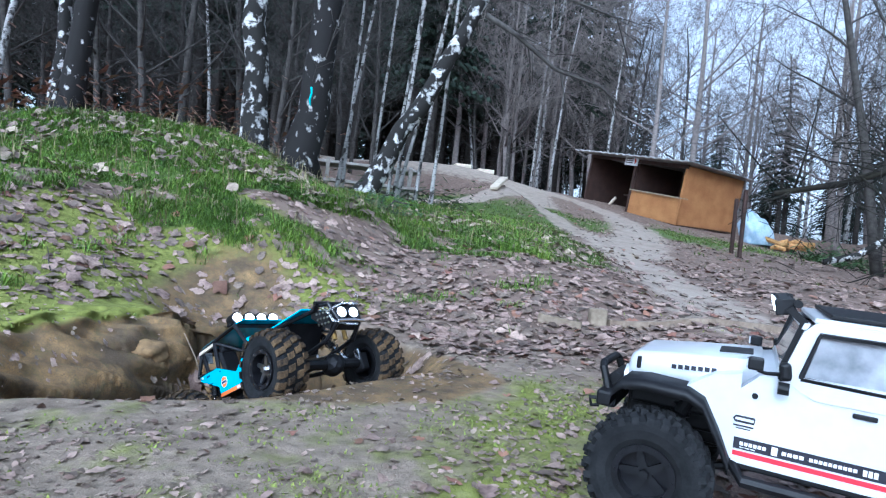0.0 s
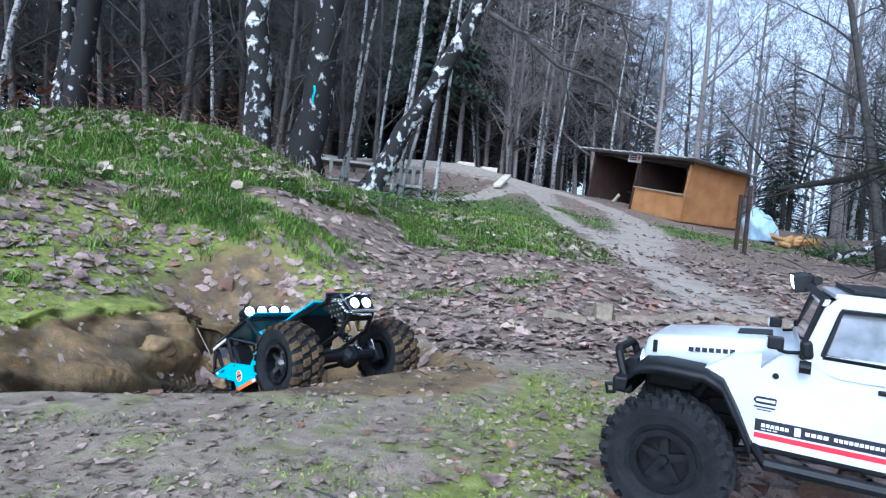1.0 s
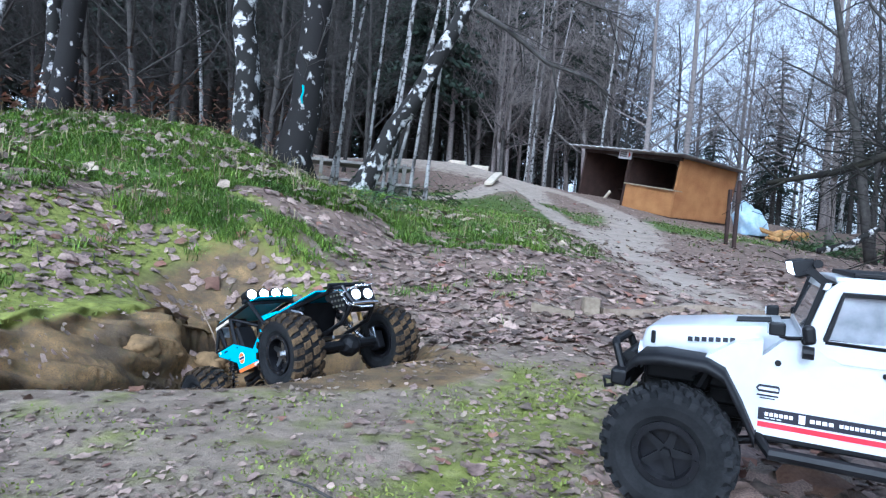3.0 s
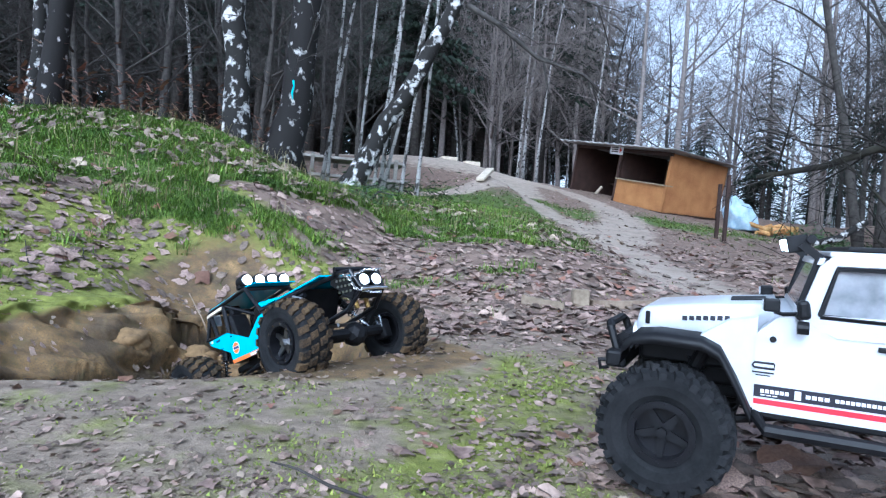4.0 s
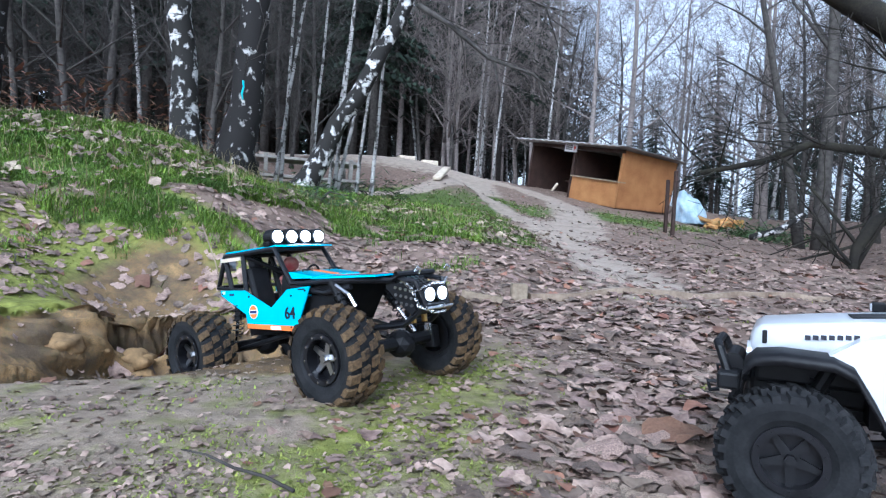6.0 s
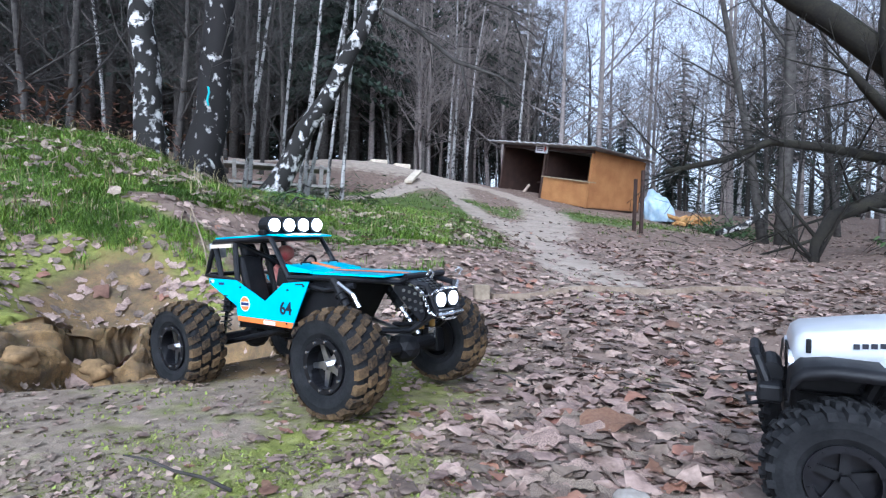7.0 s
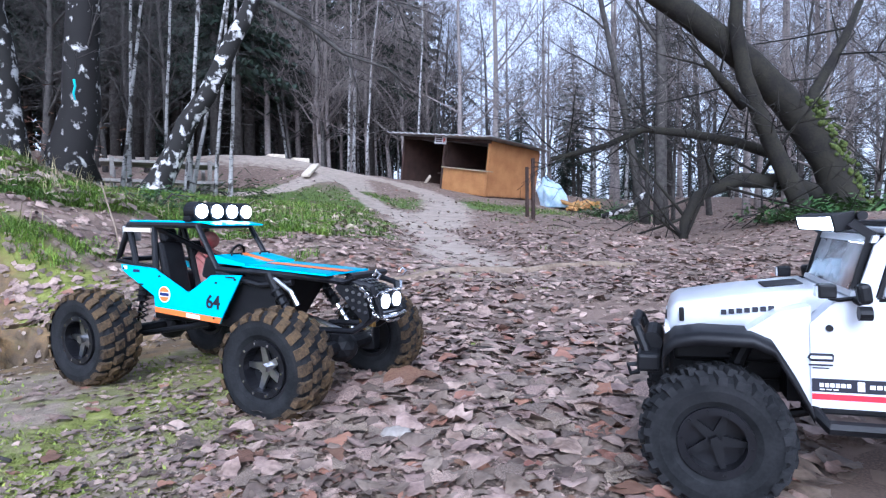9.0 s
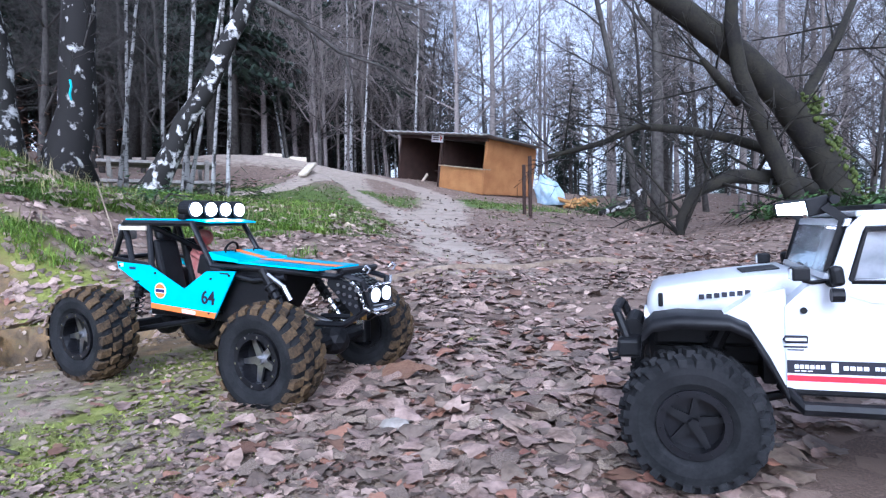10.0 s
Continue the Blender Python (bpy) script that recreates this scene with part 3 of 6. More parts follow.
def place_right_trees():
    g = z_at
    root = new("mossy_oak")
    bx, by = 7.23, 5.65
    root.matrix_world = pose(bx, by, g(bx, by), 0, 0, -15.6)
    bm = tube(bmesh.new(), [(0.12, 0, -0.25), (0.03, 0, 0.15), (-0.22, 0.0, 0.76), (-0.72, 0, 1.48), (-1.23, -0.05, 1.98), (-2.0, -0.1, 2.55), (-3.2, -0.2, 3.3), (-4.4, -0.3, 4.3)], [0.34, 0.23, 0.19, 0.18, 0.165, 0.15, 0.13, 0.1], 16)
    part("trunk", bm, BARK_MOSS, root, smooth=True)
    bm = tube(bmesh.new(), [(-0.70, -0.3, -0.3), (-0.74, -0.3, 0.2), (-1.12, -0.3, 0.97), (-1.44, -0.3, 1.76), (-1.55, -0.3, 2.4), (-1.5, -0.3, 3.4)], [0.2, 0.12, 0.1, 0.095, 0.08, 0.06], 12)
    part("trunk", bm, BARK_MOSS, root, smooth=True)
    lines = [([(-0.2, 0.1, 0.3), (-0.72, 0.0, 0.5), (-1.44, -0.1, 0.52), (-1.95, -0.2, 0.32), (-2.12, -0.2, 0.02), (-2.16, -0.2, -0.5)], 0.12),
             ([(-0.9, 0.0, 0.85), (-1.3, 0.2, 1.04), (-1.87, 0.2, 1.15), (-2.5, 0.2, 1.22), (-3.0, 0.2, 1.0), (-3.7, 0.2, 0.84)], 0.075),
             ([(-1.44, -0.3, 1.4), (-1.8, -0.4, 1.73), (-2.0, -0.5, 1.88)], 0.075),
             ([(-0.5, 0.1, 1.1), (-0.2, 0.3, 1.7), (0.3, 0.5, 2.4), (0.7, 0.6, 3.2)], 0.09)]
    for k, (line, r) in enumerate(lines):
        rng = random.Random(40 + k)
        bm = tube(bmesh.new(), line, [r * (1 - 0.6 * i / (len(line) - 1)) for i in range(len(line))], 9)
        for i in range(1, len(line)):
            for q in range(3):
                w = Vector((rng.uniform(-1, 0.3), rng.uniform(-0.7, 0.7), rng.uniform(-0.6, 1.0)))
                grow(rng, bm, Vector(line[i - 1]).lerp(Vector(line[i]), rng.random()), w, rng.uniform(0.6, 1.6), r * 0.22, 2, 0.0, 0.8, (0, 3, 4), 4)
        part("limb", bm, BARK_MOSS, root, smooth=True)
    rng = random.Random(3)
    vs = bmesh.new()
    for k in range(260):
        f = rng.random()
        q = Vector((0.03, 0, 0.1)).lerp(Vector((-0.72, 0, 1.48)), f) + Vector((0.19, -0.1, 0.05)) + Vector((rng.uniform(-0.1, 0.12), rng.uniform(-0.1, 0.1), rng.uniform(-0.1, 0.1)))
        bmesh.ops.create_icosphere(vs, subdivisions=1, radius=rng.uniform(0.018, 0.045), matrix=Matrix.Translation(q))
    part("moss", vs, MOSS, root, "green moss cushions", smooth=True)
    tagged(root, "leaning mossy old tree trunk with low arching limbs", "tree")
    t = bare_tree("young_tree", 11, 9.0, 0.13, BARK, 4, (0, 3, 4, 5, 9), 0.35, -0.02, 0.7, 0.0, "straight young grey tree at the edge of the leaf litter")
    t.location = (7.35, 9.5, g(7.35, 9.5))
    t = bare_tree("young_tree", 12, 8.0, 0.09, BARK, 4, (0, 3, 4, 5, 9), 0.3, -0.22, 0.7, 0.0, "leaning young grey tree beside the trail")
    t.location = (7.6, 10.3, g(7.6, 10.3))


def place_forest():
    rng = random.Random(5)
    kinds = [bare_tree("bare_tree", 60 + k, (9, 11, 8, 10)[k], (0.10, 0.13, 0.09, 0.12)[k], BARK_PALE if k % 2 else BARK, 4, (0, 4, 5, 6, 14), 0.18, 0.03 * (k - 1), 0.85, 0.015,
                       "bare winter tree with fine grey twigs") for k in range(4)]
    kinds += [bare_tree("bare_birch", 70 + k, 10, 0.07, BIRCH_THIN, 3, (0, 5, 6, 10), 0.4, 0.05, 0.6, -0.01, "thin white-stemmed birch without leaves") for k in range(2)]
    firs = [spruce("spruce", 80 + k, (15, 18, 13)[k], "tall dark spruce with hanging boughs") for k in range(3)]
    used = set()

    def stand(kind, x, y, size=1.0):
        m = Matrix.Translation((x, y, z_at(x, y))) @ Matrix.Rotation(rng.uniform(0, 6.3), 4, "Z")
        if kind.name in used:
            t = copy_thing(kind, m)
        else:
            used.add(kind.name)
            kind.matrix_basis = m
            t = kind
        t.scale = (size,) * 3

    for k in range(46):
        a = -0.78 + 0.98 * k / 46 + rng.uniform(-0.02, 0.02)
        d = rng.uniform(24, 34)
        stand(rng.choice(firs), d * math.sin(a), d * math.cos(a), rng.uniform(0.8, 1.15))
    for k in range(70):
        a = -0.85 + 1.12 * k / 70 + rng.uniform(-0.02, 0.02)
        d = rng.uniform(36, 60)
        stand(rng.choice(firs), d * math.sin(a), d * math.cos(a), rng.uniform(0.9, 1.2))
    for k in range(44):
        a = 0.22 + 0.92 * k / 44 + rng.uniform(-0.02, 0.02)
        d = rng.uniform(26, 46)
        stand(rng.choice(firs), d * math.sin(a), d * math.cos(a), rng.uniform(0.22, 0.42) * (1.6 if k % 7 == 0 else 1))
    for k in range(60):
        a = 0.2 + 1.1 * k / 60 + rng.uniform(-0.02, 0.02)
        d = rng.uniform(46, 62)
        stand(rng.choice(firs), d * math.sin(a), d * math.cos(a), rng.uniform(0.25, 0.4))
    for k in range(84):
        a = 1.1 * (k / 84) ** 1.35 + rng.uniform(-0.02, 0.02)
        d = rng.uniform(21, 40)
        stand(rng.choice(kinds), d * math.sin(a), d * math.cos(a), rng.uniform(0.7, 1.1))
    for x, y, s, k in ((8.2, 20.5, 1.0, 1), (5.2, 20.5, 0.8, 4), (3.4, 20.5, 0.75, 5), (2.9, 22, 0.85, 4), (9.5, 13.0, 0.7, 0), (11.0, 12.5, 0.8, 2), (12.5, 11.5, 0.8, 3), (10.5, 16.0, 0.8, 1), (12.8, 15.0, 0.8, 0),
                       (13.5, 9.5, 0.8, 2), (11.8, 8.6, 0.7, 0), (15, 13, 0.9, 1), (9.0, 23, 0.9, 0), (6.6, 23, 0.9, 2), (9.2, 8.2, 0.5, 0), (10.2, 7.6, 0.6, 2), (9.6, 9.8, 0.6, 1), (8.7, 7.2, 0.45, 3), (11.2, 10.4, 0.7, 3), (8.9, 11.2, 0.55, 2)):
        stand(kinds[k], x, y, s)
    for k in range(18):
        a = -0.42 + 0.42 * k / 18 + rng.uniform(-0.01, 0.01)
        d = rng.uniform(22, 29)
        stand(rng.choice(firs), d * math.sin(a), d * math.cos(a), rng.uniform(0.85, 1.1))
    for k in range(12):
        a = 0.07 + 0.22 * k / 12 + rng.uniform(-0.01, 0.01)
        d = rng.uniform(22.5, 26)
        stand(kinds[1 + 2 * (k % 2)], d * math.sin(a), d * math.cos(a), rng.uniform(0.7, 0.95))
    for k in range(26):
        a = -0.85 + 0.75 * k / 26 + rng.uniform(-0.02, 0.02)
        d = rng.uniform(10, 20)
        stand(rng.choice((kinds[0], kinds[2], kinds[0], kinds[2], kinds[4])), d * math.sin(a), d * math.cos(a), rng.uniform(0.5, 0.85))
    for k in range(22):
        a = 1.2 + 4.1 * k / 22
        d = rng.uniform(14, 24)
        stand(rng.choice(firs + kinds[:2]), d * math.sin(a), d * math.cos(a), rng.uniform(0.7, 1.0))


place_near_trees()
place_right_trees()
place_forest()


# ---- shed and what stands round it ----
def make_shed():
    root = new("wooden_shed")
    a, b = Vector((6.2, 16.1)), Vector((4.4, 19.75))
    ux = (b - a).normalized()
    yaw = math.degrees(math.atan2(ux.y, ux.x))
    z = z_at(6.2, 16.1) + 0.03
    root.matrix_world = pose(a.x, a.y, z, 0, 0, yaw) @ pose(0, 0, 0, 0, -9, 0)
    # x runs along the open front from its corner, y (to the right of it, minus) goes inwards
    L, D, H, HB = 4.1, 2.25, 1.62, 1.50
    for q, (x0, x1, z0, z1) in enumerate(((0.0, 2.0, 0.0, 0.72),)):
        part("counter_panel", box(bmesh.new(), (x1 - x0, 0.04, z1 - z0), ((x0 + x1) / 2, -0.02, (z0 + z1) / 2)), PLY, root, "orange-brown plywood front below the hatch")
    part("side_wall", slab(bmesh.new(), [(0, 0), (0, H), (D, HB), (D, 0)], 0, 0.04, Matrix.Rotation(radians(-90), 4, "Z") @ Matrix.Diagonal((1, 1, 1, 1))), PLY, root, "orange-brown plywood end wall")
    part("side_wall", slab(bmesh.new(), [(0, 0), (0, H), (D, HB), (D, 0)], 0, 0.04, Matrix.Translation((L - 0.04, 0, 0)) @ Matrix.Rotation(radians(-90), 4, "Z")), DARK_AND_SHADED_WOOD, root, "plywood end wall with the interior's shade in its colour")
    part("back_wall", box(bmesh.new(), (L, 0.04, HB), (L / 2, -D + 0.02, HB / 2)), DARK_AND_SHADED_WOOD, root)
    # Added dark sheets standing in for shade behind the end wall and counter.
    part("shade_lining", box(bmesh.new(), (0.012, D - 0.12, H * 0.9), (0.055, -D / 2, H * 0.46)), DARK_AND_SHADED_WOOD, root)
    part("shade_lining", box(bmesh.new(), (1.9, 0.012, 0.66), (1.0, -0.05, 0.36)), DARK_AND_SHADED_WOOD, root)
    part("partition", box(bmesh.new(), (0.04, D * 0.8, H * 0.95), (2.0, -D * 0.45, H * 0.47)), DARK_AND_SHADED_WOOD, root)
    part("floor_board", box(bmesh.new(), (L, D, 0.05), (L / 2, -D / 2, 0.0)), DARK_AND_SHADED_WOOD, root)
    part("counter_shelf", box(bmesh.new(), (2.0, 0.28, 0.035), (1.0, -0.08, 0.735)), PLANK, root)
    part("lintel", box(bmesh.new(), (L, 0.05, 0.10), (L / 2, 0.0, H - 0.03)), DARK_AND_SHADED_WOOD, root)
    for x in (0.05, 2.0, L - 0.05):
        part("post", box(bmesh.new(), (0.08, 0.08, H), (x, -0.02, H / 2), bevel=0.006), PLY if x < 1 else DARK_AND_SHADED_WOOD, root)
    part("bench", box(bmesh.new(), (1.6, 0.4, 0.06), (3.0, -1.6, 0.5)), DARK_AND_SHADED_WOOD, root)
    bm = bmesh.new()
    n = 60
    rows = []
    for k in range(n + 1):
        x = -0.3 + (L + 0.75) * k / n
        c = 0.018 * math.sin(k * 1.6)
        rows.append([bm.verts.new((x, 0.4, H + 0.11 + c)), bm.verts.new((x, -D - 0.2, HB + 0.05 + c)), bm.verts.new((x, -D - 0.2, HB + 0.03 + c)), bm.verts.new((x, 0.4, H + 0.08 + c))])
    for u, v in zip(rows, rows[1:]):
        for k in range(4):
            bm.faces.new((u[k], v[k], v[(k + 1) % 4], u[(k + 1) % 4]))
    part("roof", bm, ROOF, root, "thin corrugated lean-to roof")
    sg = part("sign_board", box(bmesh.new(), (0.55, 0.02, 0.26), (2.15, 0.06, H - 0.05), bevel=0.004), SIGN, root, "small white sign under the eave")
    part("sign_mark", slab(bmesh.new(), [(1.92, H - 0.05), (2.0, H + 0.04), (2.0, H - 0.14)], 0.072, 0.078), RED, sg)
    for k in range(3):
        part("sign_bar", box(bmesh.new(), (0.28, 0.006, 0.03), (2.22, 0.074, H + 0.02 - 0.06 * k)), DARK_AND_SHADED_WOOD, sg)
    tagged(root, "orange-brown plywood shed with open front and lean-to roof", "shed")
    # things inside and round it
    m = root.matrix_world
    bd = new("leaning_board")
    bd.matrix_world = m @ pose(3.3, -0.5, 0.2, 0, 50, 0)
    part("board", box(bmesh.new(), (0.5, 0.06, 0.08), bevel=0.004), PALE_WOOD, bd)
    part("board", box(bmesh.new(), (0.06, 0.06, 0.34), (0.12, 0.03, -0.08), (0, 30, 0), 0.004), PALE_WOOD, bd)
    tagged(bd, "pale sawn timber prop leaning inside the shed", "timber")


make_shed()


def signpost():
    x, y = 4.20, 8.45
    root = new("trail_posts")
    root.location = (x, y, z_at(x, y) - 0.05)
    part("post", box(bmesh.new(), (0.05, 0.05, 1.05), (0, 0, 0.5), bevel=0.008), DARK_AND_SHADED_WOOD, root)
    part("post", box(bmesh.new(), (0.05, 0.05, 0.95), (0.12, 0.5, 0.47), bevel=0.008), DARK_AND_SHADED_WOOD, root)
    tagged(root, "two dark brown wooden posts beside the trail", "post")


signpost()


def tarp_heap():
    x, y = 7.8, 15.3
    rng = random.Random(9)
    bm = bmesh.new()
    bmesh.ops.create_icosphere(bm, subdivisions=4, radius=1.0)
    for v in bm.verts:
        n = noise.noise(v.co * 2.2) * 0.22 + noise.noise(v.co * 6) * 0.07
        v.co = Vector((v.co.x * 0.4, v.co.y * 0.45, max(v.co.z, -0.2) * 0.68)) * (1 + n)
        v.co.x += 0.35 * (0.6 - v.co.z)
    ob = put("tarpaulin", bm, TARP)
    ob.location = (x, y, z_at(x, y) + 0.1)
    tagged(ob, "crumpled pale blue tarpaulin over a woodpile", "tarpaulin")
    heap = new("woodpile")
    heap.location = (x + 0.75, y - 0.35, z_at(x + 0.75, y - 0.35))
    wood = mat("split_log", (0.34, 0.17, 0.05), (0.5, 0.30, 0.11), 8, 0.8, 0.3, 60, spread=0.3)
    for k in range(16):
        q = Vector((rng.uniform(-0.5, 0.5), rng.uniform(-0.3, 0.3), 0.06 + 0.32 * rng.random() * (1 - k / 24)))
        w = Vector((rng.uniform(-1, 1), rng.uniform(-1, 1), rng.uniform(-0.2, 0.4))).normalized() * 0.2
        part("log", rod(bmesh.new(), q - w, q + w, 0.06, 0.05, 7), wood, heap)
    tagged(heap, "heap of split yellow firewood logs", "woodpile")


tarp_heap()


def bent_board(x0, y0, x1, y1, h, thick, label):
    """A board half sunk in the soil, following the lie of the land."""
    bm = bmesh.new()
    ln = math.hypot(x1 - x0, y1 - y0)
    nx, ny = -(y1 - y0) / ln * thick / 2, (x1 - x0) / ln * thick / 2
    n = 14
    rings = []
    for k in range(n + 1):
        x, y = x0 + (x1 - x0) * k / n, y0 + (y1 - y0) * k / n
        z = z_at(x, y) + h + 0.002 * math.sin(2.3 * k)
        rings.append([bm.verts.new(q) for q in ((x - nx, y - ny, z - h - 0.04), (x - nx, y - ny, z), (x + nx, y + ny, z), (x + nx, y + ny, z - h - 0.04))])
    for u, v in zip(rings, rings[1:]):
        for k in range(4):
            bm.faces.new((u[k], u[(k + 1) % 4], v[(k + 1) % 4], v[k]))
    bm.faces.new(rings[0]), bm.faces.new(rings[-1][::-1])
    bmesh.ops.recalc_face_normals(bm, faces=bm.faces)
    return tagged(put("edging_board", bm, PLANK, smooth=False), label, "board")


def edge_boards():
    bent_board(0.52, 1.80, 1.80, 2.14, 0.02, 0.02, "long weathered board edging the trail, half buried")
    bent_board(0.30, 1.76, 0.42, 1.72, 0.024, 0.02, "short weathered edging board stub")
    pk = put("timber_stake", box(bmesh.new(), (0.05, 0.045, 0.11), bevel=0.006), PLANK)
    pk.location = (0.485, 1.80, z_at(0.485, 1.80) - 0.005)
    tagged(pk, "square weathered timber stake at the board's end", "stake")
    lg = put("plank", box(bmesh.new(), (0.9, 0.16, 0.06), bevel=0.01), PALE_WOOD)
    lg.matrix_world = pose(0.95, 11.9, z_at(0.95, 11.9) + 0.1, 0, -20, 72)
    tagged(lg, "pale plank lying beside the earth jump", "plank")
    for k, x in enumerate((0.3, 1.1)):
        q = put("ramp_block", box(bmesh.new(), (0.55, 0.5, 0.16), bevel=0.01), PALE_WOOD)
        q.matrix_world = pose(x, 20.6, z_at(x, 20.6) + 0.05, 0, 0, 10)
        tagged(q, "pale wooden ramp block on the crest of the trail", "ramp")


edge_boards()


def picnic_table():
    root = new("picnic_table")
    x, y = -1.3, 9.0
    root.matrix_world = pose(x, y, z_at(x, y) - 0.02, 0, 0, 12)
    grey = mat("grey_timber", (0.16, 0.14, 0.12), (0.30, 0.28, 0.25), 8, 0.85, 0.3, 60, spread=0.2)
    for k in range(4):
        part("top_board", box(bmesh.new(), (1.5, 0.15, 0.04), (0, -0.24 + 0.16 * k, 0.74), bevel=0.004), grey, root)
    for s in (-1, 1):
        part("bench_board", box(bmesh.new(), (1.5, 0.24, 0.04), (0, 0.62 * s, 0.44), bevel=0.004), grey, root)
        part("leg_frame", box(bmesh.new(), (0.05, 1.4, 0.09), (0.6 * s, 0, 0.40)), grey, root)
        for q in (-1, 1):
            part("leg", box(bmesh.new(), (0.05, 0.09, 0.8), (0.6 * s, 0.35 * q, 0.38), (-18 * q, 0, 0)), grey, root)
    tagged(root, "weathered grey timber picnic table with benches", "table")


picnic_table()


# ---- fallen leaves, grass and small things on the ground ----
def tri_mesh(name, verts, tris, material):
    me = bpy.data.meshes.new(name)
    verts, tris = np.asarray(verts, np.float32), np.asarray(tris, np.int32)
    me.vertices.add(len(verts)), me.loops.add(tris.size), me.polygons.add(len(tris))
    me.vertices.foreach_set("co", verts.ravel()), me.loops.foreach_set("vertex_index", tris.ravel())
    me.polygons.foreach_set("loop_start", np.arange(0, tris.size, 3, dtype=np.int32))
    me.update(calc_edges=True)
    for mt in (material if isinstance(material, (list, tuple)) else [material]):
        me.materials.append(mt)
    return me


def leaf_shape(seed):
    """A curled dry leaf about 1 long: outline points round a bent midrib. Gives vertices and triangles."""
    rng = np.random.RandomState(seed)
    n = 8
    t = np.linspace(0, 1, n)
    wide = (0.33 + 0.08 * rng.rand()) * np.sin(np.pi * t ** 0.8) ** 0.8 * (1 + 0.45 * rng.uniform(-1, 1, n))
    wide[0], wide[-1] = 0.02, 0.01
    curl, cup, twist = rng.uniform(-0.4, 0.5), rng.uniform(-0.4, 0.6), rng.uniform(-0.35, 0.35)
    mid = np.stack([t - 0.5, 0.05 * np.sin(3 * t + seed), curl * (t - 0.5) ** 2 * 1.2], 1)
    vs = []
    for s in (-1, 0, 1):
        off = np.stack([0 * t, s * wide, abs(s) * cup * wide ** 1.4 * 1.3 + s * twist * (t - 0.5) * wide + abs(s) * 0.05 * rng.uniform(-1, 1, n)], 1)
        vs.append(mid + off)
    vs = np.concatenate(vs)
    vs[:, 2] -= vs[:, 2].min()
    tr = []
    for a in (0, n):
        for i in range(n - 1):
            p, q, r, s = a + i, a + i + 1, a + n + i, a + n + i + 1
            tr += [(p, q, r), (q, s, r)]
    return vs, np.array(tr)


LEAVES = [leaf_shape(k) for k in range(7)]


def ground_tilt(x, y):
    e = 0.02
    gx = (land(x + e, y) - land(x - e, y)) / (2 * e)
    gy = (land(x, y + e) - land(x, y - e)) / (2 * e)
    return gx, gy


def strew(x, y, size, rng, tilt=0.13, lift=0.0005):
    """Leaves of the given sizes at the places, laid along the slope with some disorder."""
    z = land(x, y)
    gx, gy = ground_tilt(x, y)
    V, T, base = [], [], 0
    kind = rng.randint(0, len(LEAVES), len(x))
    for k, (vs, tr) in enumerate(LEAVES):
        m = np.where(kind == k)[0]
        if not len(m):
            continue
        a = rng.uniform(0, 2 * np.pi, len(m))
        s = size[m][:, None]
        lx = (vs[None, :, 0] * np.cos(a)[:, None] - vs[None, :, 1] * np.sin(a)[:, None]) * s
        ly = (vs[None, :, 0] * np.sin(a)[:, None] + vs[None, :, 1] * np.cos(a)[:, None]) * s
        tx, ty = np.clip(gx[m], -1.2, 1.2) + rng.normal(0, tilt, len(m)), np.clip(gy[m], -1.2, 1.2) + rng.normal(0, tilt, len(m))
        lz = vs[None, :, 2] * s * rng.uniform(0.5, 1.5, len(m))[:, None] + lx * tx[:, None] + ly * ty[:, None]
        up = lift + size[m] * rng.uniform(-0.04, 0.13, len(m))
        P = np.stack([x[m][:, None] + lx, y[m][:, None] + ly, z[m][:, None] + lz + up[:, None]], -1)
        V.append(P.reshape(-1, 3))
        T.append((tr[None] + base + np.arange(len(m))[:, None, None] * len(vs)).reshape(-1, 3))
        base += len(m) * len(vs)
    return np.concatenate(V), np.concatenate(T)


def cover(x, y):
    """How thickly leaves lie at a place, 0 to 1."""
    k = masks(x, y)
    u, v = mound_axes(x, y)
    near = ease(-0.05, 0.40, x - 0.35 * (y - 0.4))
    d = 0.10 + 0.9 * near
    d = np.where(y > 1.0, 0.22 + 0.6 * ease(1.0, 1.5, y), d)
    bank = ease(1.25, 1.5, u) * ease(3.0, 2.3, u) * ease(3.6, 2.6, v)
    d = np.maximum(d * (1 - 0.62 * k["moss"] * (y < 1.2)), bank * (0.20 + 0.22 * ease(1.75, 1.95, u) * ease(2.5, 2.2, u) + 0.75 * ease(1.15, 1.5, v)))
    d = d * (1 - 0.68 * ease(0.35, 0.6, k["grass"])) * (1 - 0.8 * k["trail"] * ease(1.6, 3.0, y)) * (1 - 0.75 * k["sand"])
    d = d * (0.45 + 0.9 * (bumps(x, y, 0.35, 21) * 0.5 + 0.5))
    ins = pit_depth_in(x, y)
    s = down_ramp(x, y)
    d = d * (1 - 0.8 * ease(0.6, 0.8, x) * ease(0.55, 0.4, y))
    return np.clip(np.where((ins > 0.19 - 0.13 * cavity(x, y)) & (s > 0.12), 1.0, np.where((ins > -0.02) & (ins <= 0.19 - 0.13 * cavity(x, y)) & (s > 0.1), 0.0, d)), 0, 1)


def scatter(rng, n, lo, hi, near, far, power=1.0):
    """Places in a fan before the camera between two distances, kept by the cover."""
    a = rng.uniform(np.radians(lo), np.radians(hi), n)
    r = near * (far / near) ** (rng.uniform(0, 1, n) ** power)
    x, y = r * np.sin(a) + 0.1, r * np.cos(a) - 0.05
    keep = rng.uniform(0, 1, n) < cover(x, y)
    return x[keep], y[keep]


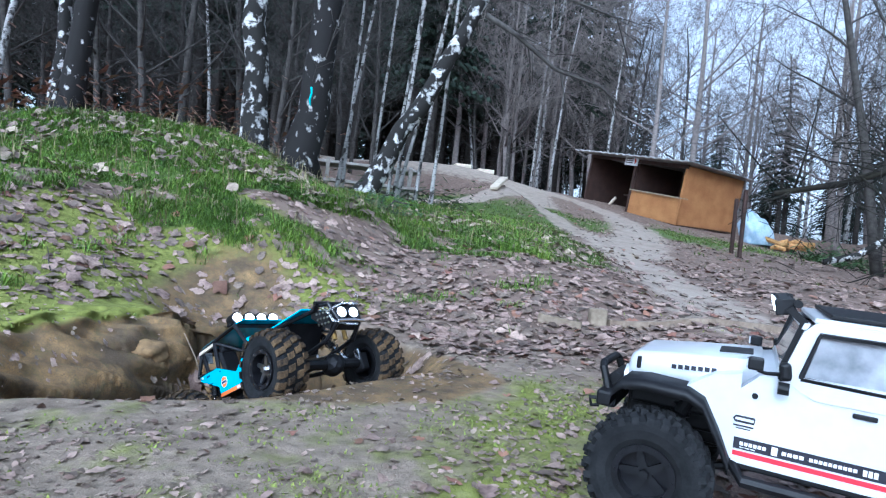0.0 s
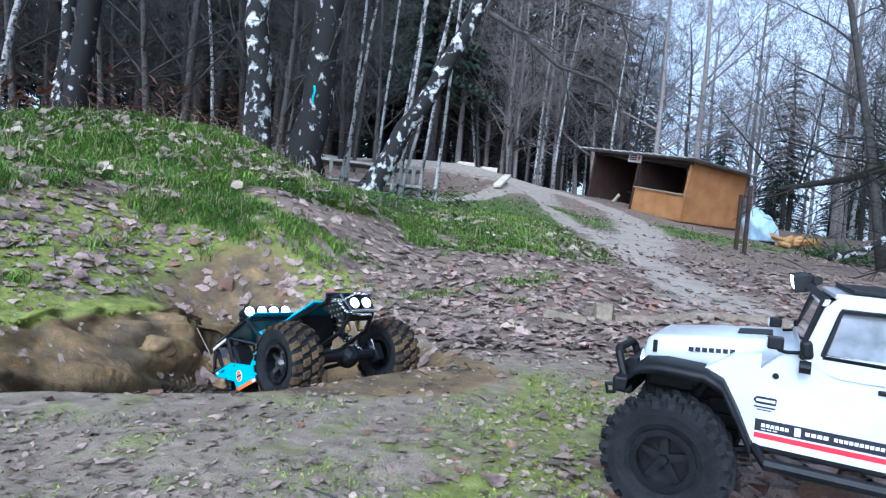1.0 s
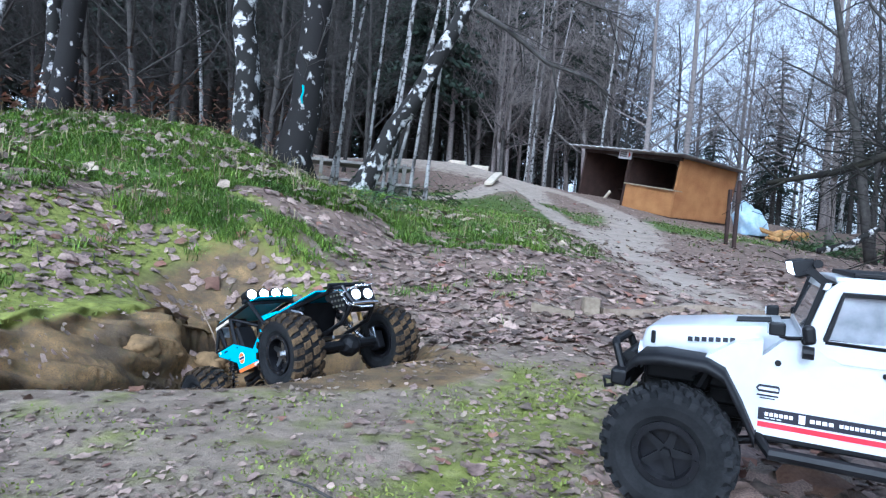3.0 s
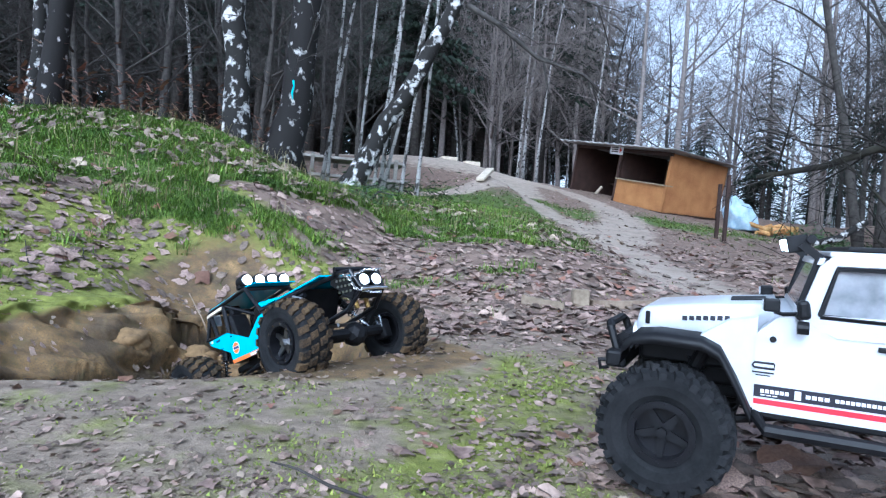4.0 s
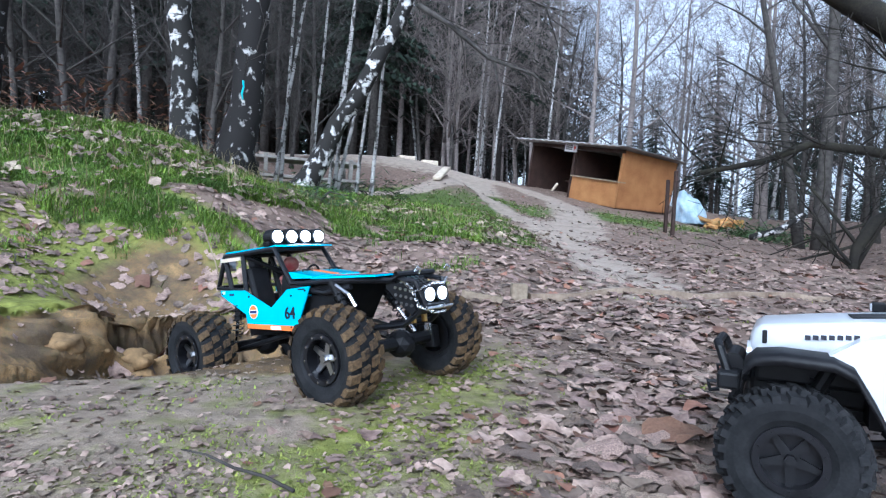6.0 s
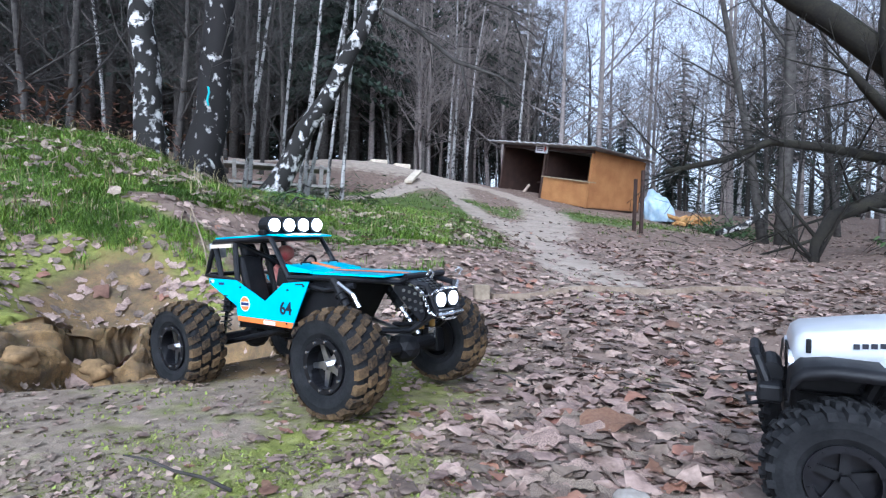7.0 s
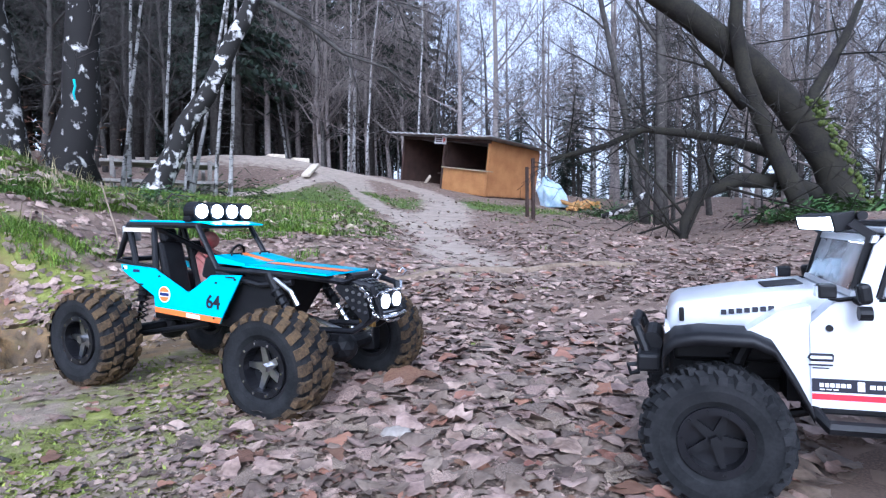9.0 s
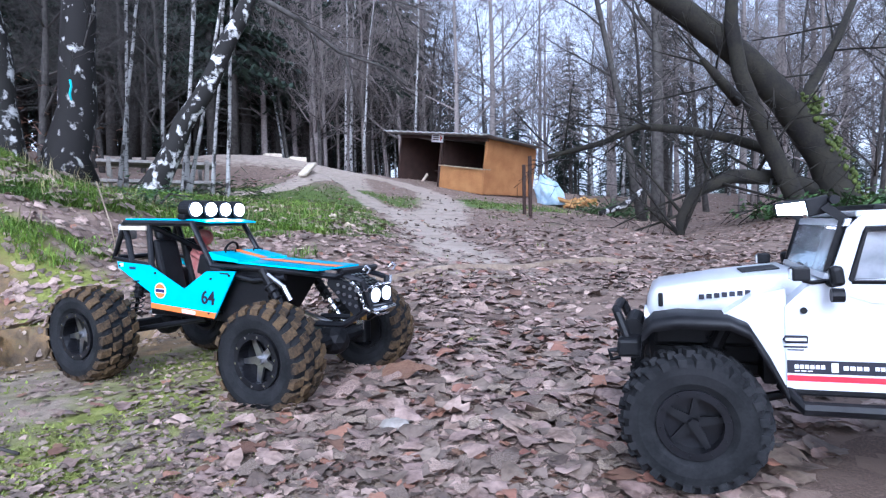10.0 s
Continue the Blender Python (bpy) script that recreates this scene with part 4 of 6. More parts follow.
def leaf_litter():
    rng = np.random.RandomState(4)
    xs, ys, ss = [], [], []
    for n, near, far, lo, hi, s0, s1, pw in ((9000, 0.28, 1.2, -50, 66, 0.012, 0.042, 0.75), (14000, 1.2, 3.2, -48, 62, 0.016, 0.045, 0.9), (15000, 3.2, 9, -45, 60, 0.028, 0.06, 0.9), (12000, 9, 24, -40, 55, 0.045, 0.085, 0.9)):
        x, y = scatter(rng, n, lo, hi, near, far, pw)
        xs.append(x), ys.append(y), ss.append(rng.uniform(s0, s1, len(x)) * (0.75 + 0.5 * rng.rand(len(x))) * np.clip(np.hypot(x - 0.15, y) / 0.55, 0.55, 1) * np.where(y < 1.3, 0.5 + 0.5 * ease(-0.05, 0.35, x - 0.35 * (y - 0.4)), 1))
    x, y, s = np.concatenate(xs), np.concatenate(ys), np.concatenate(ss)
    first = np.where((x > 0.2) & (x < 0.72) & (y > 0.25) & (y < 0.66))[0][:300]
    rest = np.setdiff1d(np.arange(len(x)), first)
    V, T = strew(x[rest], y[rest], s[rest], rng)
    me = tri_mesh("leaf_litter", V, T, [LEAF, LEAF_RUST])
    pick = np.repeat((rng.rand(len(rest) + 8) < 0.07), 1)
    isl = (np.arange(len(T)) // 28) % len(pick)
    me.polygons.foreach_set("material_index", pick[isl].astype(np.int32))
    me.shade_smooth()
    litter = tagged(new("leaf_litter", me), "thick litter of dry grey-brown fallen leaves", "leaves", kind="stuff")
    shapes = [tri_mesh("leaf", vs, tr, LEAF if k < 6 else LEAF_RUST) for k, (vs, tr) in enumerate(LEAVES)]
    gx, gy = ground_tilt(x[first], y[first])
    for i, k in enumerate(first):
        ob = new("leaf", shapes[rng.randint(len(shapes))])
        ob.parent = litter
        ob.matrix_local = Matrix.Translation((x[k], y[k], z_at(x[k], y[k]) + 0.001 + 0.005 * rng.rand())) @ Euler((rng.normal(0, 0.12), rng.normal(0, 0.12), rng.uniform(0, 6.3))).to_matrix().to_4x4() @ Matrix.Diagonal((s[k] * 1.1,) * 3 + (1,))


leaf_litter()


def crumbs():
    """Small broken bits of leaf and bark over the near soil."""
    rng = np.random.RandomState(6)
    n = 30000
    a = rng.uniform(np.radians(-52), np.radians(64), n)
    r = 0.26 * (1.9 / 0.26) ** (rng.uniform(0, 1, n) ** 0.8)
    x, y = r * np.sin(a) + 0.1, r * np.cos(a) - 0.05
    keep = rng.uniform(-0.6, 1.2, n) < bumps(x, y, 0.12, 61) + 0.35
    x, y = x[keep], y[keep]
    V, T = strew(x, y, rng.uniform(0.003, 0.011, len(x)) * (0.7 + 0.5 * np.hypot(x, y)), rng, 0.25)
    me = tri_mesh("leaf_crumbs", V, T, LEAF)
    tagged(new("leaf_crumbs", me), "small broken bits of brown leaf on the soil", "leaves", kind="stuff")


crumbs()


def mound_leaves():
    """Leaves caught on top of the grass."""
    rng = np.random.RandomState(31)
    n = 17000
    a = rng.uniform(np.radians(-50), np.radians(30), n)
    r = 1.8 * (13 / 1.8) ** rng.uniform(0, 1, n)
    x, y = r * np.sin(a) + 0.1, r * np.cos(a) - 0.05
    keep = (masks(x, y)["grass"] > 0.4) & (bumps(x, y, 0.35, 71) + 0.5 * bumps(x, y, 0.1, 72) > rng.uniform(-0.35, 0.8, n))
    x, y = x[keep], y[keep]
    V, T = strew(x, y, rng.uniform(0.022, 0.055, len(x)), rng, 0.3, 0.02)
    tagged(new("leaves_on_grass", tri_mesh("leaves_on_grass", V, T, LEAF)), "dry brown leaves caught in the green grass", "leaves", kind="stuff")


mound_leaves()


def blades(name, x, y, length, width, rng, material, lean=0.5):
    """Bent grass blades: five points and three triangles each."""
    n = len(x)
    z = land(x, y)
    a = rng.uniform(0, 2 * np.pi, n)
    out = np.stack([np.cos(a), np.sin(a), 0 * a], 1)
    side = np.stack([-np.sin(a), np.cos(a), 0 * a], 1) * width[:, None]
    b = np.stack([x, y, z - 0.004], 1)
    ln = rng.uniform(0.2, 1.0, n) * lean
    up = np.array([0, 0, 1.0])
    m = b + length[:, None] * (0.55 * up + 0.25 * out * ln[:, None])
    t = b + length[:, None] * (up * (1 - 0.45 * ln[:, None]) + out * ln[:, None])
    V = np.stack([b - side, b + side, m - side * 0.8, m + side * 0.8, t], 1).reshape(-1, 3)
    T = (np.array([[0, 1, 3], [0, 3, 2], [2, 3, 4]])[None] + 5 * np.arange(n)[:, None, None]).reshape(-1, 3)
    return tri_mesh(name, V, T, material)


def grassy(rng, n, lo, hi, near, far, limit=0.45):
    a = rng.uniform(np.radians(lo), np.radians(hi), n)
    r = near * (far / near) ** rng.uniform(0, 1, n)
    x, y = r * np.sin(a) + 0.1, r * np.cos(a) - 0.05
    g = masks(x, y)
    w = g["grass"] * (1 - g["trail"]) - 0.7 * g["trail"] + 0.2 * bumps(x, y, 0.4, 33) + 0.45 * bumps(x, y, 0.11, 34)
    keep = w > limit + rng.uniform(-0.15, 0.15, n)
    return x[keep], y[keep]


def grass():
    rng = np.random.RandomState(8)
    x, y = grassy(rng, 210000, -50, 8, 1.7, 6.5, 0.42)
    d = np.hypot(x, y)
    me = blades("grass", x, y, rng.uniform(0.015, 0.062, len(x)) * (1 + 0.05 * d) * (0.85 + 0.6 * bumps(x, y, 0.16, 35)), 0.0008 * (0.6 + 0.45 * d) * rng.uniform(0.7, 1.3, len(x)), rng, GRASS, 2.1)
    tagged(new("grass", me), "lush green grass on the mound", "grass", kind="stuff")
    x, y = grassy(rng, 90000, -20, 32, 2.3, 16, 0.5)
    d = np.hypot(x, y)
    me = blades("meadow_grass", x, y, rng.uniform(0.015, 0.05, len(x)) * (1 + 0.04 * d), 0.0011 * (0.5 + 0.4 * d) * rng.uniform(0.7, 1.3, len(x)), rng, MEADOW, 1.5)
    tagged(new("meadow_grass", me), "short green grass beside the trail", "grass", kind="stuff")
    x, y = grassy(rng, 2600, -50, 8, 1.6, 5.0, 0.62)
    me = blades("dry_grass", x, y, rng.uniform(0.06, 0.17, len(x)), 0.0016 * rng.uniform(0.7, 1.3, len(x)), rng, STRAW, 1.1)
    tagged(new("dry_grass", me), "dry straw-coloured grass among the green", "grass", kind="stuff")


grass()


def moss_tufts():
    rng = np.random.RandomState(12)
    n = 70000
    a = rng.uniform(np.radians(-50), np.radians(40), n)
    r = 0.35 * (2.6 / 0.35) ** rng.uniform(0, 1, n)
    x, y = r * np.sin(a) + 0.1, r * np.cos(a) - 0.05
    g = masks(x, y)
    w = g["moss"] + 0.45 * bumps(x, y, 0.11, 41) + 0.3 * bumps(x, y, 0.035, 42)
    keep = (w > 0.5 + rng.uniform(-0.2, 0.2, n)) & (g["sand"] < 0.4)
    x, y = x[keep], y[keep]
    d = np.hypot(x, y)
    me = blades("moss", x, y, rng.uniform(0.004, 0.011, len(x)) * (0.8 + 0.25 * d), 0.0012 * (0.8 + 0.4 * d) * rng.uniform(0.7, 1.5, len(x)), rng, MOSSY, 1.0)
    tagged(new("moss", me), "yellow-green moss tufts on sandy soil", "moss", kind="stuff")


MOSSY = mat("moss_tuft", (0.13, 0.15, 0.025), (0.27, 0.29, 0.06), 20, 0.85, 0.0, 120, spread=0.4)
moss_tufts()


def small_things():
    rng = random.Random(17)
    bm = bmesh.new()
    bmesh.ops.create_icosphere(bm, subdivisions=3, radius=1.0)
    for v in bm.verts:
        v.co = Vector((v.co.x * 0.017, v.co.y * 0.012, v.co.z * 0.008)) * (1 + 0.25 * noise.noise(v.co * 1.7))
    ob = put("pebble", bm, STONE)
    ob.matrix_world = pose(0.36, 0.424, z_at(0.36, 0.424) + 0.006, 5, 8, 150)
    tagged(ob, "pale rounded pebble lying among leaves", "pebble")
    clod = mat("sandy_clod", (0.13, 0.085, 0.04), (0.30, 0.19, 0.085), 18, 0.95, 0.6, 120)
    crumb = random.Random(23)
    for k in range(11):
        x, y, r = -0.52 + crumb.uniform(-0.10, 0.12), 1.36 + crumb.uniform(-0.10, 0.10), crumb.uniform(0.016, 0.042)
        bm = bmesh.new()
        bmesh.ops.create_icosphere(bm, subdivisions=3, radius=1.0)
        for v in bm.verts:
            v.co = Vector((v.co.x * 1.2, v.co.y, v.co.z * 0.75)) * r * (1 + 0.4 * noise.noise(v.co * 1.4 + Vector((k, 0, 0))) + 0.15 * noise.noise(v.co * 4))
        c = put("soil_clod", bm, clod)
        c.matrix_world = pose(x, y, z_at(x, y) + 0.4 * r, 0, 0, crumb.uniform(0, 360))
        tagged(c, "crumbled lump of sandy soil in the pit", "soil clod", "clods in the pit")
    vs, tr = LEAVES[2]
    big = new("curled_leaf", tri_mesh("curled_leaf", vs * np.array([1, 1.1, 1.6]), tr, LEAF_RUST))
    big.matrix_world = pose(0.42, 0.60, z_at(0.42, 0.60) + 0.004, 6, -4, 12) @ Matrix.Diagonal((0.085, 0.085, 0.085, 1))
    tagged(big, "large curled rust-brown leaf", "leaf")
    for k in range(26):
        a, r = rng.uniform(-0.7, 0.9), rng.uniform(0.4, 2.4)
        x, y = r * math.sin(a) + 0.1, r * math.cos(a) - 0.05
        if pit_depth_in(np.array([x]), np.array([y]))[0] > -0.1:
            continue
        w, ln = rng.uniform(0, 6.3), rng.uniform(0.05, 0.16)
        pts = []
        for i in range(5):
            f = i / 4 - 0.5
            px, py = x + math.cos(w) * ln * f + rng.uniform(-1, 1) * 0.004, y + math.sin(w) * ln * f + rng.uniform(-1, 1) * 0.004
            pts.append((px, py, z_at(px, py) + 0.005 + rng.uniform(0, 0.004)))
        t = put("twig", tube(bmesh.new(), pts, [0.0018, 0.0016, 0.0015, 0.0012, 0.0008], 5), BARK)
        tagged(t, "thin dark fallen twig", "twig", "twigs on the ground")
    # fallen log and ferns under the trees
    lx, ly = 6.2, 9.7
    t = put("fallen_log", tube(bmesh.new(), [(lx, ly, z_at(lx, ly) + 0.05), (lx + 0.5, ly - 0.05, z_at(lx, ly) + 0.2), (lx + 0.9, ly - 0.1, z_at(lx, ly) + 0.5)], [0.05, 0.06, 0.05], 9), BIRCH)
    tagged(t, "pale fallen birch log propped by a tree", "log")
    for k, (x, y, s) in enumerate(((8.0, 12.4, 0.5), (7.4, 11.6, 0.35), (8.8, 13.0, 0.45), (7.0, 5.3, 0.3), (6.6, 5.9, 0.25), (7.7, 5.2, 0.35), (-0.2, 7.8, 0.3), (6.2, 5.2, 0.2), (-3.1, 6.6, 0.55), (-4.0, 7.2, 0.6), (-2.7, 7.6, 0.5), (-5.0, 7.0, 0.6), (-0.45, 3.6, 0.14))):
        dry = x < -1
        rg = np.random.RandomState(50 + k)
        n = 420
        q = rg.normal(0, 1, (n, 3)) * np.array([s, s * 0.8, s * 0.4])
        q[:, 2] = np.abs(q[:, 2]) * (1.9 if dry else 1.0)
        vs, tr = LEAVES[k % 7]
        a = rg.uniform(0, 6.3, n)
        lx_ = vs[None, :, 0] * np.cos(a)[:, None] - vs[None, :, 1] * np.sin(a)[:, None]
        ly_ = vs[None, :, 0] * np.sin(a)[:, None] + vs[None, :, 1] * np.cos(a)[:, None]
        sz = rg.uniform(0.05, 0.1, n)[:, None] * min(1, s / 0.3)
        V = np.stack([q[:, :1] + lx_ * sz, q[:, 1:2] + ly_ * sz, q[:, 2:] + (vs[None, :, 2] + lx_ * rg.normal(0, 0.6, (n, 1))) * sz], -1).reshape(-1, 3)
        T = (tr[None] + np.arange(n)[:, None, None] * len(vs)).reshape(-1, 3)
        root = new("shrub")
        root.location = (x, y, z_at(x, y))
        bm = bmesh.new()
        for j in range(7):
            e = Vector(q[j * 9])
            tube(bm, [(0, 0, -0.05), e * 0.5 + Vector((0, 0, 0.05)), e], [0.012, 0.008, 0.004], 4)
        part("stem", bm, BARK, root)
        f = new("foliage", tri_mesh("foliage", V, T, LEAF_RUST if dry else IVY))
        f.parent = root
        tagged(root, "brown beech scrub holding its dead leaves" if dry else "low green bramble shrub at the wood's edge", "shrub")


small_things()


# ---- radio-controlled cars: x forward, y to the left, z up, ground at z = 0 ----
RUBBER = mat("worn_rubber", (0.006, 0.0065, 0.007), (0.018, 0.018, 0.019), 60, 0.85, 0.3, 400, spec=0.2)
MUDDY = mat("muddy_tread", (0.013, 0.011, 0.010), (0.125, 0.08, 0.038), 26, 0.9, 0.4, 300, spec=0.2)
DUSTY = mat("dusty_tread", (0.007, 0.0075, 0.0085), (0.026, 0.026, 0.027), 40, 0.9, 0.4, 300, spec=0.2)
BLACK = mat("black_plastic", (0.004, 0.004, 0.005), (0.010, 0.010, 0.011), 50, 0.5, 0.15, 300, spec=0.22)
SATIN = mat("satin_black", (0.005, 0.005, 0.006), (0.010, 0.010, 0.012), 50, 0.32, 0.05, 300, spec=0.3)
CHROME = mat("bright_steel", (0.62, 0.62, 0.63), (0.75, 0.75, 0.76), 50, 0.22, 0.0, metal=1.0)
STEEL = mat("dull_steel", (0.42, 0.42, 0.43), (0.58, 0.58, 0.59), 50, 0.28, 0.05, metal=1.0)
BLUE = mat("light_blue_paint", (0.022, 0.42, 0.62), (0.03, 0.47, 0.68), 12, 0.28, 0.0, coat=0.4)
ORANGE = mat("orange_stripe", (0.72, 0.16, 0.03), (0.80, 0.20, 0.04), 30, 0.4, 0.0)
WHITE = mat("white_shell_paint", (0.53, 0.55, 0.58), (0.60, 0.61, 0.63), 14, 0.3, 0.0, coat=0.3)
DECAL_WHITE = mat("white_decal", (0.72, 0.72, 0.72), (0.78, 0.78, 0.78), 40, 0.5, 0.0)
DECAL_RED = mat("red_decal", (0.55, 0.02, 0.04), (0.62, 0.03, 0.05), 40, 0.4, 0.0)
DECAL_BLACK = mat("black_decal", (0.012, 0.012, 0.02), (0.02, 0.02, 0.03), 40, 0.4, 0.0)
NAVY = mat("navy_decal", (0.015, 0.025, 0.09), (0.02, 0.03, 0.11), 40, 0.4, 0.0)
DOLL = mat("doll_suit", (0.30, 0.05, 0.05), (0.42, 0.28, 0.22), 14, 0.7, 0.1, 90)
LAMP_ON = glow("white_led", (0.93, 0.97, 1.0), 9.0)
LAMP_SOFT = glow("white_headlight", (0.95, 0.97, 1.0), 2.5)
LENS = mat("lamp_lens", (0.5, 0.52, 0.55), (0.65, 0.67, 0.7), 40, 0.1, 0.0, metal=0.3)
# Dark glass; the pale noise paints a reflection of clouds into its colour.
PANE = mat("cloud_reflection_pane", (0.10, 0.11, 0.125), (0.44, 0.45, 0.47), 16, 0.08, 0.0, 50, coat=0.8)
COPPER = mat("brass_fitting", (0.45, 0.28, 0.08), (0.55, 0.36, 0.12), 50, 0.35, 0.0, metal=1.0)


def tyre_mesh(r, w, rim, lugs, rows, tread, twist=0.35):
    """Round-shouldered tyre about the y axis with raised tread blocks."""
    bm = bmesh.new()
    base = r - 0.0045
    prof = [(-w * 0.36, rim), (-w * 0.47, rim + 0.25 * (base - rim)), (-w * 0.5, rim + 0.55 * (base - rim)), (-w * 0.47, rim + 0.82 * (base - rim)), (-w * 0.36, base - 0.0015), (-w * 0.15, base),
            (w * 0.15, base), (w * 0.36, base - 0.0015), (w * 0.47, rim + 0.82 * (base - rim)), (w * 0.5, rim + 0.55 * (base - rim)), (w * 0.47, rim + 0.25 * (base - rim)), (w * 0.36, rim)]
    n = 48
    rings = [[bm.verts.new((q * math.cos(2 * math.pi * k / n), y, q * math.sin(2 * math.pi * k / n))) for y, q in prof] for k in range(n)]
    for k in range(n):
        a, b = rings[k], rings[(k + 1) % n]
        for i in range(len(prof) - 1):
            bm.faces.new((a[i], a[i + 1], b[i + 1], b[i]))
    n0 = len(bm.faces)
    step = 2 * math.pi / lugs
    for k in range(lugs):
        for row, (y0, y1, off, ln, drop) in enumerate(rows):
            for sgn in ((-1, 1) if y0 > 0 else (1,)):
                a0 = (k + off + (0.5 if sgn < 0 else 0)) * step
                vs = []
                for dr in (0, 1):
                    for yy, tw in ((y0, -1), (y1, 1)):
                        for s in (-0.5, 0.5):
                            shrink = 0.82 if dr else 1.0
                            ang = a0 + s * ln * step * shrink + tw * twist * 0.3 * step * sgn
                            rr = (base - 0.002 - drop * (0.4 if tw < 0 else 1.0)) + dr * (0.0065)
                            ym = (y0 + y1) / 2 + (yy - (y0 + y1) / 2) * shrink
                            vs.append(bm.verts.new((rr * math.cos(ang), ym * sgn * w, rr * math.sin(ang))))
                for f in ((4, 5, 7, 6), (0, 1, 5, 4), (1, 3, 7, 5), (3, 2, 6, 7), (2, 0, 4, 6)):
                    bm.faces.new([vs[i] for i in f]).material_index = 1
    bmesh.ops.recalc_face_normals(bm, faces=bm.faces)
    return bm


def ring(bm, r0, r1, y0, y1, n=32):
    """A flat ring about the y axis, from radius r0 to r1 and from y0 to y1."""
    vs = [[bm.verts.new((q * math.cos(2 * math.pi * k / n), y, q * math.sin(2 * math.pi * k / n))) for q, y in ((r0, y0), (r1, y0), (r1, y1), (r0, y1))] for k in range(n)]
    for k in range(n):
        a, b = vs[k], vs[(k + 1) % n]
        for i in range(4):
            bm.faces.new((a[i], a[(i + 1) % 4], b[(i + 1) % 4], b[i]))
    return bm


def wheel(car, name_label, at, r, w, rim_r, tread, side, lugs, rows, face, bolt):
    """A wheel that turns about its own y axis: tyre, rim with spokes, bead ring with bolts and hub nut."""
    e = new("wheel")
    e.parent = car
    e.location = at
    me = "tyre" + tread.name + str(r)
    if me in WHEEL_MESHES:
        ob = new("tyre", WHEEL_MESHES[me])
        ob.parent = e
    else:
        ob = part("tyre", tyre_mesh(r, w, rim_r, lugs, rows, tread), [RUBBER, tread], e, "chunky treaded rubber tyre")
        WHEEL_MESHES[me] = ob.data
    o = side * w * 0.5
    bm = bmesh.new()
    ring(bm, rim_r * 0.86, rim_r * 1.02, -w * 0.40, w * 0.40)
    rod(bm, (0, o * 0.15, 0), (0, o * 0.3, 0), rim_r * 0.88, n=24)
    part("rim", bm, SATIN, e, "black dished rim")
    bm = bmesh.new()
    for k in range(5):
        a = 2 * math.pi * k / 5
        slab(bm, [(0.1 * rim_r, -0.16 * rim_r), (0.9 * rim_r, -0.09 * rim_r), (0.9 * rim_r, 0.09 * rim_r), (0.1 * rim_r, 0.16 * rim_r)], o * 0.42, o * 0.55, Matrix.Rotation(a, 4, "Y"))
    part("spoke_star", bm, face, e)
    part("bead_ring", ring(bmesh.new(), rim_r * 0.84, rim_r * 1.06, o * 0.78, o * 0.92), SATIN, e)
    bm = bmesh.new()
    for k in range(10):
        a = 2 * math.pi * k / 10
        c = (0.95 * rim_r * math.cos(a), 0.95 * rim_r * math.sin(a))
        rod(bm, (c[0], o * 0.9, c[1]), (c[0], o * 0.97, c[1]), rim_r * 0.05, n=6)
    part("bolt_ring", bm, bolt, e)
    part("hub_nut", rod(bmesh.new(), (0, o * 0.4, 0), (0, o * 0.8, 0), rim_r * 0.17, n=6), face, e)
    return e


WHEEL_MESHES = {}
ROWS_CLAW = ((0.27, 0.53, 0.0, 0.66, 0.006), (0.04, 0.25, 0.5, 0.6, 0.0))
ROWS_MUD = ((0.30, 0.52, 0.0, 0.55, 0.005), (0.10, 0.28, 0.5, 0.5, 0.0), (-0.09, 0.09, 0.1, 0.55, 0.0))


def spring(bm, a, b, r, turns, wire):
    a, b = Vector(a), Vector(b)
    d = b - a
    u = d.orthogonal().normalized()
    v = d.normalized().cross(u)
    n = turns * 8
    tube(bm, [a + d * (k / n) + (u * math.cos(k * math.pi / 4) + v * math.sin(k * math.pi / 4)) * r for k in range(n + 1)], wire, 4)
    return bm


def shock(car, a, b, r=0.007, body=BLACK):
    a, b = Vector(a), Vector(b)
    s = part("shock_absorber", rod(bmesh.new(), a.lerp(b, 0.45), b, r * 0.72, n=10), body, car)
    part("piston", rod(bmesh.new(), a, a.lerp(b, 0.5), r * 0.35, n=8), CHROME, s)
    part("spring", spring(bmesh.new(), a.lerp(b, 0.08), a.lerp(b, 0.8), r, 7, 0.0011), SATIN, s)


def lettering(text, size, m, material, parent):
    cu = bpy.data.curves.new("number", "FONT")
    cu.body, cu.size, cu.extrude, cu.offset, cu.align_x = text, size, 0.0004, size * 0.02, "CENTER"
    tmp = bpy.data.objects.new("tmp", cu)
    me = bpy.data.meshes.new_from_object(tmp)
    bpy.data.objects.remove(tmp)
    me.materials.append(material)
    ob = new("number", me)
    ob.parent, ob.matrix_local = parent, m
    return ob


